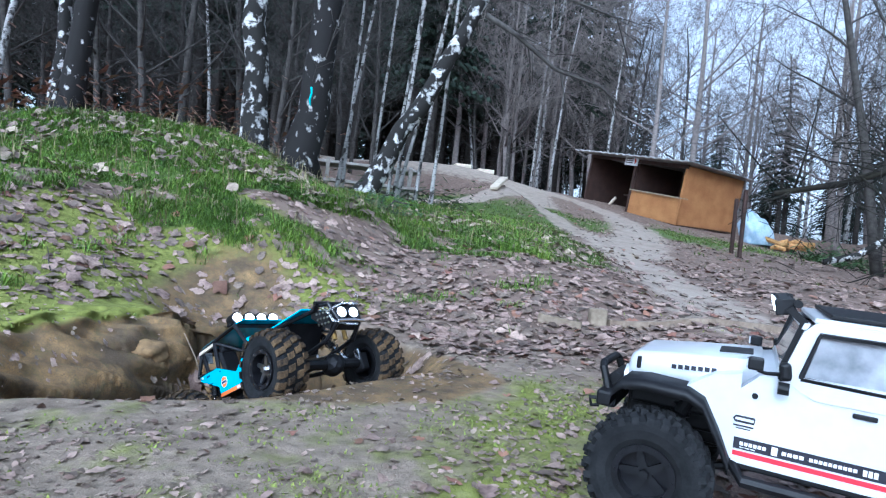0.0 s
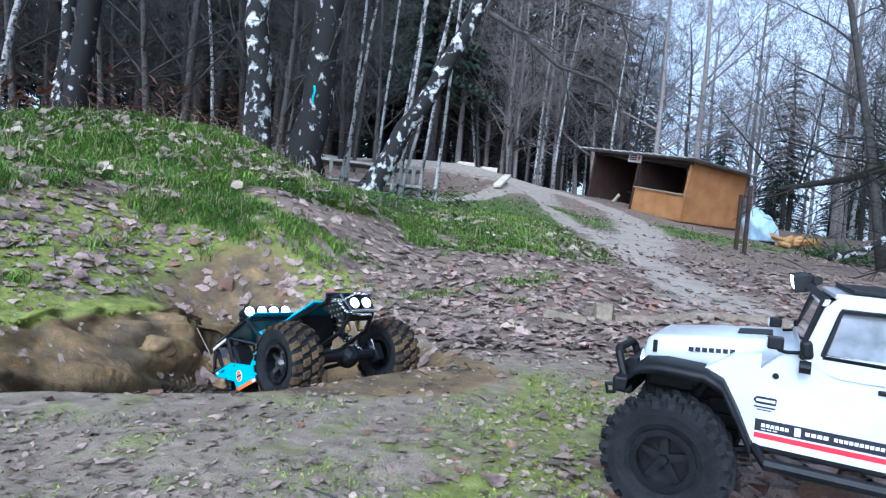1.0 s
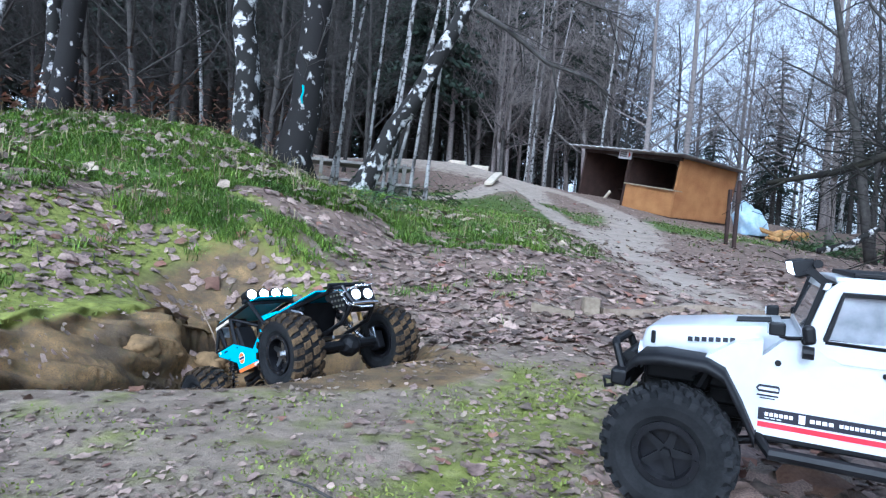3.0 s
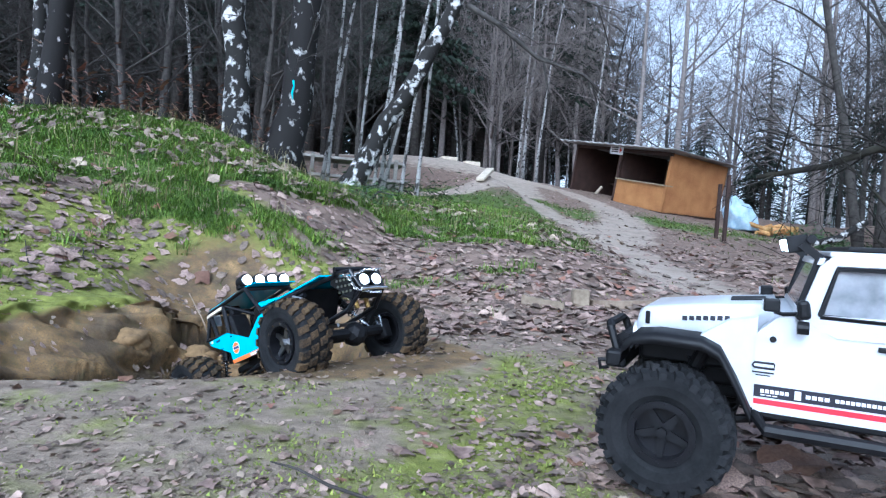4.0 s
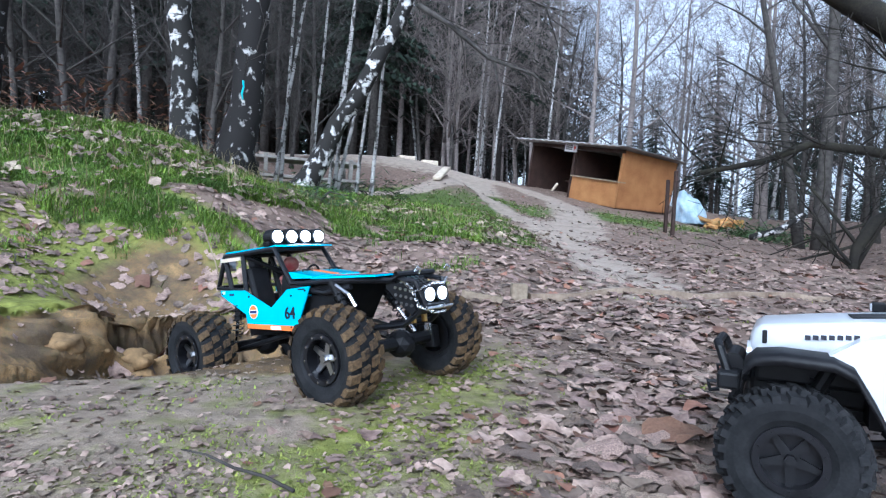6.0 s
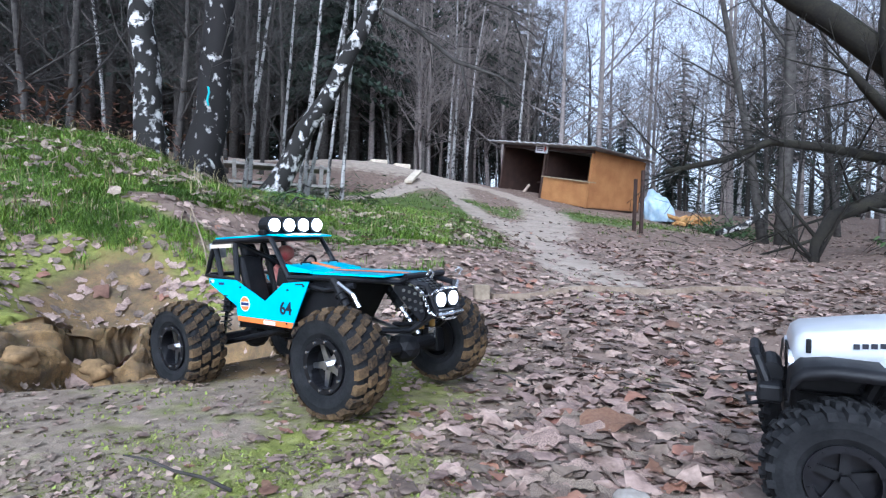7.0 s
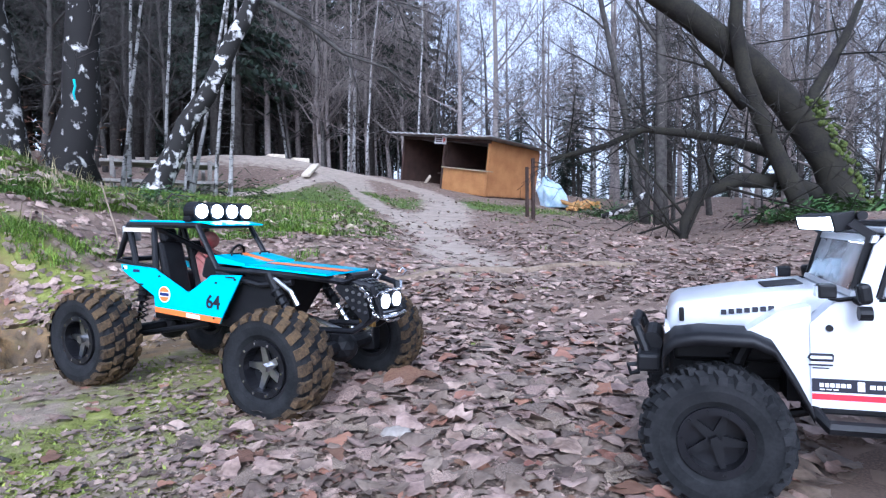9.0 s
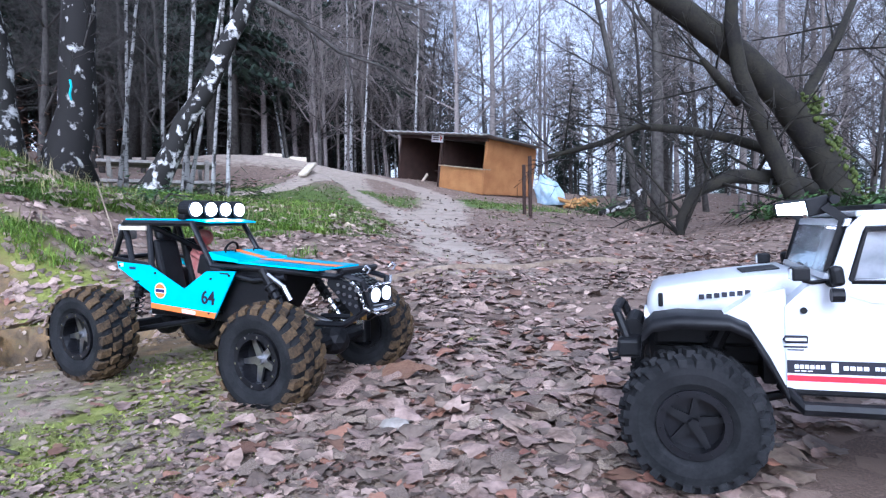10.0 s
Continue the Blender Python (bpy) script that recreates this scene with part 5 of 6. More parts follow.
def crawler():
    car = new("rock_crawler")
    yp = 0.058
    wheels = []
    for x in (0.166, -0.162):
        for s in (-1, 1):
            wheels.append(wheel(car, "", (x, s * 0.1125, 0.068), 0.0685, 0.056, 0.0315, MUDDY, s, 20, ROWS_CLAW, STEEL, CHROME))
    # chassis, axles and links
    bm = bmesh.new()
    box(bm, (0.20, 0.07, 0.012), (-0.02, 0, 0.092), bevel=0.002)
    box(bm, (0.09, 0.05, 0.05), (0.03, 0, 0.12), bevel=0.004)
    box(bm, (0.08, 0.06, 0.035), (-0.05, 0, 0.108), bevel=0.004)
    slab(bm, [(0.045, 0.165), (0.015, 0.096), (0.075, 0.10), (0.115, 0.165)], -0.042, 0.042)
    part("chassis", bm, BLACK, car, "black skid plate and gearbox")
    for x in (0.15, -0.136):
        bm = bmesh.new()
        rod(bm, (x, -0.088, 0.068), (x, 0.088, 0.068), 0.0095, n=10)
        bmesh.ops.create_icosphere(bm, subdivisions=2, radius=0.021, matrix=Matrix.Translation((x, 0.01, 0.066)))
        for s in (-1, 1):
            box(bm, (0.024, 0.018, 0.034), (x, s * 0.078, 0.068), bevel=0.003)
        part("axle", bm, BLACK, car, "black axle housing")
        for s in (-1, 1):
            part("lower_link", rod(bmesh.new(), (x, s * 0.05, 0.062), (0.02 if x > 0 else -0.02, s * 0.035, 0.088), 0.0042, n=8), BLACK, car)
            part("upper_link", rod(bmesh.new(), (x, s * 0.02, 0.085), (0.03 if x > 0 else -0.03, s * 0.03, 0.115), 0.0032, n=8), STEEL, car)
            part("knuckle_plate", box(bmesh.new(), (0.012, 0.006, 0.024), (x + 0.004, s * 0.071, 0.082), bevel=0.002), CHROME, car)
    for s in (-1, 1):
        shock(car, (0.142, s * 0.055, 0.078), (0.085, s * 0.047, 0.165), 0.0085)
        shock(car, (-0.13, s * 0.055, 0.078), (-0.118, s * 0.05, 0.158), 0.0085)
        part("sway_bar", tube(bmesh.new(), [(0.095, s * 0.05, 0.16), (0.12, s * 0.052, 0.145), (0.128, s * 0.05, 0.128)], 0.0032, 6), STEEL, car)
    # tube cage
    def bars(name, lines, r=0.0042, m=SATIN):
        for line in lines:
            part(name, tube(bmesh.new(), line, r, 8), m, car)
    for s in (-1, 1):
        y = s * 0.052
        bars("cage_bar", [[(-0.153, y * 0.92, 0.226), (-0.026, y * 0.96, 0.2265), (0.009, y, 0.168), (0.10, y * 0.85, 0.166), (0.185, y * 0.62, 0.160)],
                          [(-0.153, y * 0.92, 0.226), (-0.17, y, 0.172), (-0.10, y, 0.163)],
                          [(-0.106, y * 0.92, 0.224), (-0.098, y, 0.162)],
                          [(-0.153, y * 0.92, 0.226), (-0.135, y, 0.168)],
                          [(0.009, y, 0.164), (0.07, y * 0.9, 0.15), (0.115, y * 0.8, 0.156)]])
    bars("cross_bar", [[(-0.153, -0.048, 0.226), (-0.153, 0.048, 0.226)], [(-0.026, -0.05, 0.2265), (-0.026, 0.05, 0.2265)], [(-0.17, -0.052, 0.172), (-0.17, 0.052, 0.172)], [(-0.106, -0.048, 0.224), (-0.06, 0.05, 0.165)]])
    # painted panels
    pan = [(-0.158, 0.167), (-0.096, 0.164), (-0.035, 0.1325), (0.004, 0.160), (0.052, 0.1625), (0.0165, 0.0945), (-0.0935, 0.101), (-0.096, 0.124), (-0.156, 0.158)]
    for s in (-1, 1):
        p = part("side_panel", slab(bmesh.new(), pan, s * (yp - 0.002), s * yp), BLUE, car, "light blue side panel with a V cut-out")
        part("stripe", slab(bmesh.new(), [(-0.0935, 0.101), (0.0165, 0.0945), (0.0205, 0.1025), (-0.0935, 0.1085)], s * yp, s * (yp + 0.0006)), ORANGE, p)
        part("label_plate", slab(bmesh.new(), [(-0.038, 0.0985), (-0.015, 0.0972), (-0.015, 0.1025), (-0.038, 0.1038)], s * (yp + 0.0006), s * (yp + 0.001)), DECAL_WHITE, p)
        lg = part("round_mark", slab(bmesh.new(), [(-0.0765 + 0.0104 * math.cos(k * math.pi / 14), 0.1275 + 0.0118 * math.sin(k * math.pi / 14)) for k in range(28)], s * yp, s * (yp + 0.0006)), DECAL_WHITE, p)
        for sg in (-1, 1):
            arc = [(-0.0765 + 0.009 * math.cos(a), 0.1275 + sg * 0.0102 * math.sin(a)) for a in [0.35 + k * 2.44 / 10 for k in range(11)]]
            part("round_mark_segment", slab(bmesh.new(), arc, s * (yp + 0.0006), s * (yp + 0.001)), ORANGE, lg)
        part("round_mark_bar", slab(bmesh.new(), [(-0.0845, 0.1255), (-0.0685, 0.125), (-0.0685, 0.1295), (-0.0845, 0.130)], s * (yp + 0.0006), s * (yp + 0.0011)), NAVY, lg)
        lettering("64", 0.026, pose(0.0065, s * (yp + 0.0006), 0.1145, 90, 0, 0 if s < 0 else 180) @ pose(0, 0, 0, 0, 0, 1.5 * s), DECAL_BLACK, p)
        part("small_mark", box(bmesh.new(), (0.012, 0.0006, 0.004), (-0.128, s * (yp + 0.0004), 0.1585)), NAVY, p)
        part("small_mark", box(bmesh.new(), (0.007, 0.0006, 0.005), (-0.149, s * (yp + 0.0004), 0.1625)), DECAL_WHITE, p)
        part("small_mark", box(bmesh.new(), (0.014, 0.0006, 0.0022), (0.034, s * (yp + 0.0004), 0.1585)), DECAL_BLACK, p)
        bm = bmesh.new()
        for x, z in ((-0.085, 0.153), (0.012, 0.150), (0.042, 0.156), (0.008, 0.101), (-0.152, 0.161)):
            rod(bm, (x, s * yp, z), (x, s * (yp + 0.0015), z), 0.0016, n=8)
        part("screw_set", bm, SATIN, p)
    roof = part("roof", box(bmesh.new(), (0.128, 0.094, 0.0025), (-0.089, 0, 0.2315), bevel=0.0008), BLUE, car, "light blue flat roof panel")
    part("visor", slab(bmesh.new(), [(-0.027, 0.2305), (-0.027, 0.233), (0.0, 0.229), (0.0, 0.227)], -0.046, 0.046), BLUE, car)
    part("roof_mark", slab(bmesh.new(), [(-0.024, 0.2331), (-0.024, 0.2337), (-0.004, 0.2302), (-0.004, 0.2297)], -0.012, 0.012), DECAL_WHITE, car)
    hood = part("hood", slab(bmesh.new(), [(0.045, 0.1725), (0.045, 0.1755), (0.165, 0.170), (0.165, 0.1675)], -0.048, 0.048), BLUE, car, "light blue hood panel with orange stripe")
    part("stripe", slab(bmesh.new(), [(0.046, 0.1756), (0.046, 0.1762), (0.164, 0.1707), (0.164, 0.1701)], -0.008, 0.012), ORANGE, hood)
    part("stripe", slab(bmesh.new(), [(0.046, 0.1756), (0.046, 0.1761), (0.164, 0.1706), (0.164, 0.1701)], -0.011, -0.008), NAVY, hood)
    cowl = part("cowl", slab(bmesh.new(), [(0.006, 0.176), (0.0, 0.1855), (0.003, 0.187), (0.05, 0.1775), (0.05, 0.1735)], -0.05, 0.05), BLUE, car, "light blue sloping cowl")
    part("stripe", slab(bmesh.new(), [(0.003, 0.1872), (0.003, 0.1877), (0.05, 0.1782), (0.05, 0.1777)], -0.006, 0.008), ORANGE, cowl)
    for s in (-1, 1):
        part("handle", tube(bmesh.new(), [(0.018, s * 0.037, 0.1855), (0.018, s * 0.037, 0.1885), (0.018, s * 0.018, 0.1885), (0.018, s * 0.018, 0.1855)], 0.0011, 6), BLACK, cowl)
    # cab
    bm = bmesh.new()
    box(bm, (0.012, 0.04, 0.085), (-0.092, -0.026, 0.160), (0, -14, 0), 0.005)
    box(bm, (0.05, 0.04, 0.016), (-0.062, -0.026, 0.122), (0, -8, 0), 0.005)
    box(bm, (0.012, 0.026, 0.022), (-0.103, -0.026, 0.21), (0, -14, 0), 0.005)
    st = part("seat", bm, BLACK, car, "black moulded seat")
    bm = bmesh.new()
    box(bm, (0.012, 0.04, 0.085), (-0.092, 0.026, 0.160), (0, -14, 0), 0.005)
    box(bm, (0.05, 0.04, 0.016), (-0.062, 0.026, 0.122), (0, -8, 0), 0.005)
    part("seat", bm, BLACK, car, "black moulded seat")
    part("dashboard", box(bmesh.new(), (0.03, 0.098, 0.03), (-0.005, 0, 0.166), (0, 15, 0), 0.004), BLACK, car)
    part("red_switch", box(bmesh.new(), (0.006, 0.01, 0.006), (-0.025, -0.03, 0.150), bevel=0.001), RED, car)
    part("steering_wheel", tube(bmesh.new(), [(-0.028 + 0.004 * math.sin(a), 0.026 + 0.013 * math.cos(a), 0.184 + 0.013 * math.sin(a)) for a in [k * math.pi / 8 for k in range(17)]], 0.0018, 6), BLACK, car)
    part("battery_box", box(bmesh.new(), (0.07, 0.05, 0.04), (-0.125, 0, 0.135), bevel=0.004), BLACK, car)
    bm = bmesh.new()
    bmesh.ops.create_uvsphere(bm, u_segments=14, v_segments=10, radius=0.0135, matrix=Matrix.Translation((-0.078, 0.026, 0.203)))
    tube(bm, [(-0.075, 0.026, 0.128), (-0.08, 0.026, 0.15), (-0.084, 0.026, 0.178), (-0.08, 0.026, 0.192)], [0.015, 0.016, 0.0175, 0.007], 10)
    for s in (-1, 1):
        tube(bm, [(-0.082, 0.026 + s * 0.018, 0.18), (-0.062, 0.026 + s * 0.02, 0.168), (-0.034, 0.026 + s * 0.012, 0.182)], 0.005, 6)
    part("driver_doll", bm, DOLL, car, "small plain driver doll in a red suit", smooth=True)
    # lamps on the roof
    bar = part("light_bar", box(bmesh.new(), (0.012, 0.118, 0.008), (-0.043, 0.006, 0.236), bevel=0.002), BLACK, car, "black roof light bar")
    for k in range(4):
        y = -0.037 + 0.0285 * k
        lm = part("roof_lamp", rod(bmesh.new(), (-0.05, y, 0.247), (-0.032, y, 0.247), 0.0135, n=20), BLACK, car, "round roof lamp, lit")
        part("lamp_lens", rod(bmesh.new(), (-0.0325, y, 0.247), (-0.030, y, 0.247), 0.0098, n=20), LAMP_ON, lm)
    # nose: grille plate, headlamps, bumper, chain
    bm = bmesh.new()
    slab(bm, [(0.172, 0.162), (0.205, 0.148), (0.213, 0.118), (0.206, 0.110), (0.168, 0.150)], -0.033, 0.033)
    gr = part("grille_plate", bm, BLACK, car, "black nose guard with pierced plates")
    bm = bmesh.new()
    for i in range(5):
        for j in range(7):
            y, f = -0.027 + 0.009 * j + (0.0045 if i % 2 else 0) - 0.002, i / 4
            c = Vector((0.176 + 0.028 * f, y, 0.1615 - 0.012 * f))
            rod(bm, c, c + Vector((0.0005, 0, 0.0016)), 0.0024, n=8)
    for s in (-1, 1):
        for i in range(4):
            for j in range(3):
                c = Vector((0.184 + 0.008 * i, s * 0.033, 0.150 - 0.010 * j - 0.002 * i))
                rod(bm, c, c + Vector((0, s * 0.0012, 0)), 0.0022, n=8)
    part("pierced_plate", bm, STEEL, gr)
    bars("nose_bar", [[(0.185, -0.034, 0.163), (0.214, -0.03, 0.156), (0.222, -0.024, 0.122), (0.222, 0.024, 0.122), (0.214, 0.03, 0.156), (0.185, 0.034, 0.163)],
                      [(0.185, -0.036, 0.162), (0.192, -0.04, 0.168), (0.192, 0.04, 0.168), (0.185, 0.036, 0.162)],
                      [(0.222, -0.024, 0.122), (0.19, -0.03, 0.098), (0.12, -0.03, 0.094)], [(0.222, 0.024, 0.122), (0.19, 0.03, 0.098), (0.12, 0.03, 0.094)]], 0.0042)
    for s in (-1, 1):
        h = part("headlamp", rod(bmesh.new(), (0.208, s * 0.0135, 0.137), (0.222, s * 0.0135, 0.137), 0.0125, n=20), BLACK, car, "round headlamp, lit")
        part("lamp_lens", rod(bmesh.new(), (0.2215, s * 0.0135, 0.137), (0.224, s * 0.0135, 0.137), 0.0092, n=20), LAMP_SOFT, h)
        part("hook", tube(bmesh.new(), [(0.222, s * 0.032, 0.166), (0.226, s * 0.032, 0.172), (0.221, s * 0.032, 0.176), (0.217, s * 0.032, 0.170)], 0.0015, 6), CHROME, car)
    part("bumper_bar", tube(bmesh.new(), [(0.226, -0.028, 0.119), (0.229, 0.0, 0.119), (0.226, 0.028, 0.119)], 0.0026, 6), CHROME, car)
    ch = part("chain", bmesh_chain([(0.196, -0.035, 0.160), (0.216, -0.036, 0.143), (0.227, -0.012, 0.152), (0.229, 0.012, 0.151), (0.217, 0.036, 0.158)]), CHROME, car, "bright steel chain")
    part("chain", bmesh_chain([(0.214, -0.036, 0.143), (0.220, -0.034, 0.122), (0.227, -0.012, 0.112), (0.227, 0.012, 0.112)]), CHROME, car, "bright steel chain")
    for s in (-1, 1):
        part("brass_fitting", rod(bmesh.new(), (0.192, s * 0.012, 0.118), (0.192, s * 0.012, 0.098), 0.004, n=8), COPPER, car)
    part("antenna", tube(bmesh.new(), [(-0.165, -0.05, 0.165), (-0.175, -0.052, 0.22), (-0.20, -0.055, 0.29)], 0.0011, 6), PLANK, car, "thin antenna wire")
    part("rear_hammer", box(bmesh.new(), (0.05, 0.006, 0.006), (-0.13, -0.052, 0.2185)), PALE_WOOD, car)
    part("rear_plate", box(bmesh.new(), (0.004, 0.03, 0.024), (-0.163, -0.035, 0.212), bevel=0.002), LENS, car)
    long = 1.14
    for ob in car.children_recursive:
        if ob.type == "MESH" and ob.parent not in wheels:
            if ob.name.startswith("number"):
                ob.location.x *= long
            else:
                for v in ob.data.vertices:
                    v.co.x *= long
    return tagged(car, "light blue and orange toy rock crawler with lit roof lamps", "toy car"), wheels


def bmesh_chain(pts):
    """Chain of small oval links along the points."""
    bm = bmesh.new()
    pts = [Vector(p) for p in pts]
    for a, b in zip(pts, pts[1:]):
        n = max(2, int((b - a).length / 0.0042))
        for k in range(n):
            c = a.lerp(b, (k + 0.5) / n)
            d = (b - a).normalized()
            u = d.orthogonal().normalized()
            u.rotate(Matrix.Rotation((k % 2) * math.pi / 2, 3, d))
            tube(bm, [c + d * 0.0032 * math.cos(t) + u * 0.0017 * math.sin(t) for t in [q * math.pi / 3 for q in range(7)]], 0.0008, 4)
    return bm


def loft(bm, sections):
    """A shell through closed sections of equal length."""
    rings = [[bm.verts.new(p) for p in sec] for sec in sections]
    n = len(rings[0])
    for a, b in zip(rings, rings[1:]):
        for k in range(n):
            bm.faces.new((a[k], a[(k + 1) % n], b[(k + 1) % n], b[k]))
    bm.faces.new(rings[0][::-1]), bm.faces.new(rings[-1])
    bmesh.ops.recalc_face_normals(bm, faces=bm.faces)
    return bm


def offroader():
    car = new("toy_offroader")
    wheels = []
    for x in (0.156, -0.156):
        for s in (-1, 1):
            wheels.append(wheel(car, "", (x, s * 0.087, 0.058), 0.0583, 0.045, 0.0265, DUSTY, s, 24, ROWS_MUD, BLACK, BLACK))
    bm = bmesh.new()
    box(bm, (0.40, 0.05, 0.018), (-0.005, 0, 0.088), bevel=0.003)
    box(bm, (0.17, 0.10, 0.02), (0.0, 0, 0.082), bevel=0.003)
    box(bm, (0.10, 0.06, 0.03), (0.14, 0, 0.105), bevel=0.004)
    box(bm, (0.098, 0.09, 0.03), (0.137, 0, 0.1235), bevel=0.004)
    part("chassis", bm, BLACK, car, "black ladder chassis")
    # Added plate that blocks light, to deepen the shade under the car.
    part("light_block_pan", box(bmesh.new(), (0.19, 0.17, 0.006), (-0.004, 0, 0.083), bevel=0.002), BLACK, car)
    for x in (0.156, -0.156):
        bm = bmesh.new()
        rod(bm, (x, -0.07, 0.058), (x, 0.07, 0.058), 0.0085, n=10)
        bmesh.ops.create_icosphere(bm, subdivisions=2, radius=0.019, matrix=Matrix.Translation((x, 0.015, 0.056)))
        part("axle", bm, BLACK, car, "black axle housing")
        for s in (-1, 1):
            shock(car, (x, s * 0.05, 0.066), (x - 0.028, s * 0.054, 0.128), 0.0085)
            part("lower_link", rod(bmesh.new(), (x, s * 0.045, 0.052), (0.03 if x > 0 else -0.03, s * 0.035, 0.08), 0.004, n=8), BLACK, car)
    # hood, tub, cab

    def sec(x, half, z0, z1, r=0.013):
        arc = [(half - r + r * math.cos(a), z1 - r + r * math.sin(a)) for a in [k * math.pi / 10 for k in range(6)]]
        return [(x, -half, z0)] + [(x, -y, z) for y, z in arc] + [(x, y, z + 0.0) for y, z in arc[::-1]] + [(x, half, z0)]
    hood = part("hood", loft(bmesh.new(), [sec(0.190, 0.048, 0.118, 0.150), sec(0.187, 0.056, 0.134, 0.1575), sec(0.18, 0.060, 0.139, 0.162), sec(0.13, 0.064, 0.141, 0.1685), sec(0.072, 0.068, 0.139, 0.174)]), WHITE, car, "white bonnet", smooth=True)
    for k in range(9):
        part("grille_slot", box(bmesh.new(), (0.003, 0.004, 0.024), (0.1905, -0.028 + 0.007 * k, 0.131)), BLACK, hood)
    for s in (-1, 1):
        part("hood_catch", box(bmesh.new(), (0.004, 0.003, 0.012), (0.178, s * 0.061, 0.152), bevel=0.001), BLACK, hood)
        for k in range(7):
            part("name_bar", box(bmesh.new(), (0.0042, 0.0008, 0.0042), (0.1455 - 0.0058 * k, s * (0.0647 + 0.0002 * k), 0.1548 + 0.0006 * k)), DECAL_BLACK, hood)
    part("hood_vent", box(bmesh.new(), (0.03, 0.04, 0.0015), (0.095, 0.0, 0.1725), (0, 5, 0), 0.0006), BLACK, hood)
    out = [(0.088, 0.086), (0.088, 0.150), (0.072, 0.1665), (0.056, 0.170), (-0.195, 0.170), (-0.2, 0.165), (-0.2, 0.10), (-0.19, 0.10), (-0.188, 0.118), (-0.175, 0.134), (-0.137, 0.134), (-0.115, 0.118), (-0.098, 0.086)]
    body = part("body_tub", slab(bmesh.new(), out, -0.088, 0.088), WHITE, car, "white body tub with door")
    for s in (-1, 1):
        frame_ = bmesh.new()
        slab(frame_, [(0.058, 0.1695), (0.046, 0.208), (0.038, 0.2165), (0.030, 0.2165), (0.036, 0.206), (0.046, 0.1695)], s * 0.084, s * 0.0865)
        slab(frame_, [(-0.05, 0.1695), (-0.05, 0.2165), (-0.066, 0.2165), (-0.066, 0.1695)], s * 0.084, s * 0.0865)
        slab(frame_, [(-0.185, 0.1695), (-0.18, 0.2165), (-0.195, 0.2165), (-0.2, 0.1695)], s * 0.084, s * 0.0865)
        slab(frame_, [(0.040, 0.2095), (0.036, 0.2175), (-0.195, 0.2175), (-0.195, 0.2095)], s * 0.084, s * 0.0866)
        part("cab_frame", frame_, WHITE, car, "white cab pillars")
        w1 = part("side_window", slab(bmesh.new(), [(0.044, 0.1675), (0.0335, 0.2075), (-0.052, 0.2085), (-0.052, 0.1665)], s * 0.0805, s * 0.0825), PANE, car, "side window with painted cloud reflection and black rim")
        part("window_rim", tube(bmesh.new(), [(0.044, s * 0.0868, 0.1685), (0.0335, s * 0.0868, 0.2075), (-0.052, s * 0.0868, 0.2085), (-0.052, s * 0.0868, 0.1665), (0.044, s * 0.0868, 0.1685)], 0.0022, 5), BLACK, w1)
        part("side_window", slab(bmesh.new(), [(-0.066, 0.1675), (-0.066, 0.2085), (-0.182, 0.2085), (-0.186, 0.1675)], s * 0.0805, s * 0.0825), PANE, car)
        # decals along the sill
        d = part("sill_band", slab(bmesh.new(), [(0.0875, 0.0985), (0.0875, 0.1085), (-0.108, 0.1085), (-0.102, 0.0985)], s * 0.088, s * 0.0885), DECAL_BLACK, car, "black sill band with pale sponsor bars")
        part("red_line", slab(bmesh.new(), [(0.0875, 0.0925), (0.0875, 0.0968), (-0.101, 0.0968), (-0.1, 0.0925)], s * 0.088, s * 0.0886), DECAL_RED, car)
        for x0, x1, z0, z1 in ((0.083, 0.062, 0.1022, 0.1052), (0.083, 0.070, 0.1, 0.1008), (0.059, 0.053, 0.1, 0.107), (0.051, 0.034, 0.102, 0.105), (0.031, -0.003, 0.1022, 0.1050), (-0.006, -0.017, 0.101, 0.106), (-0.022, -0.05, 0.1022, 0.1050)):
            n = max(1, int(abs(x1 - x0) / 0.0034))
            for k in range(n):
                xa = x0 + (x1 - x0) * (k + 0.12) / n
                xb = x0 + (x1 - x0) * (k + 0.88) / n
                part("sponsor_bar", slab(bmesh.new(), [(xa, z0), (xb, z0), (xb, z1), (xa, z1)], s * 0.0885, s * 0.0889), DECAL_WHITE, d)
        mk = part("club_mark", tube(bmesh.new(), [(0.0735, s * 0.0884, 0.1268), (0.0735, s * 0.0884, 0.1225), (0.0880, s * 0.0884, 0.1225), (0.0895, s * 0.0884, 0.1245), (0.0880, s * 0.0884, 0.1268), (0.0735, s * 0.0884, 0.1268)], 0.0009, 4), DECAL_BLACK, car, "small black outlined mark")
        part("club_mark_bar", box(bmesh.new(), (0.016, 0.0006, 0.0013), (0.0815, s * 0.0883, 0.1188)), DECAL_BLACK, mk)
        part("club_mark_bar", box(bmesh.new(), (0.011, 0.0006, 0.0008), (0.0815, s * 0.0883, 0.1165)), DECAL_BLACK, mk)
        part("side_lamp", rod(bmesh.new(), (0.0755, s * 0.088, 0.147), (0.0755, s * 0.0898, 0.147), 0.0025, n=12), BLACK, car)
        part("door_handle", box(bmesh.new(), (0.017, 0.003, 0.004), (-0.003, s * 0.0893, 0.1475), bevel=0.001), BLACK, car)
        part("door_seam", tube(bmesh.new(), [(0.055, s * 0.0882, 0.165), (0.044, s * 0.0882, 0.158), (0.032, s * 0.0882, 0.1525), (-0.05, s * 0.0882, 0.1525)], 0.0007, 4), STEEL, car)
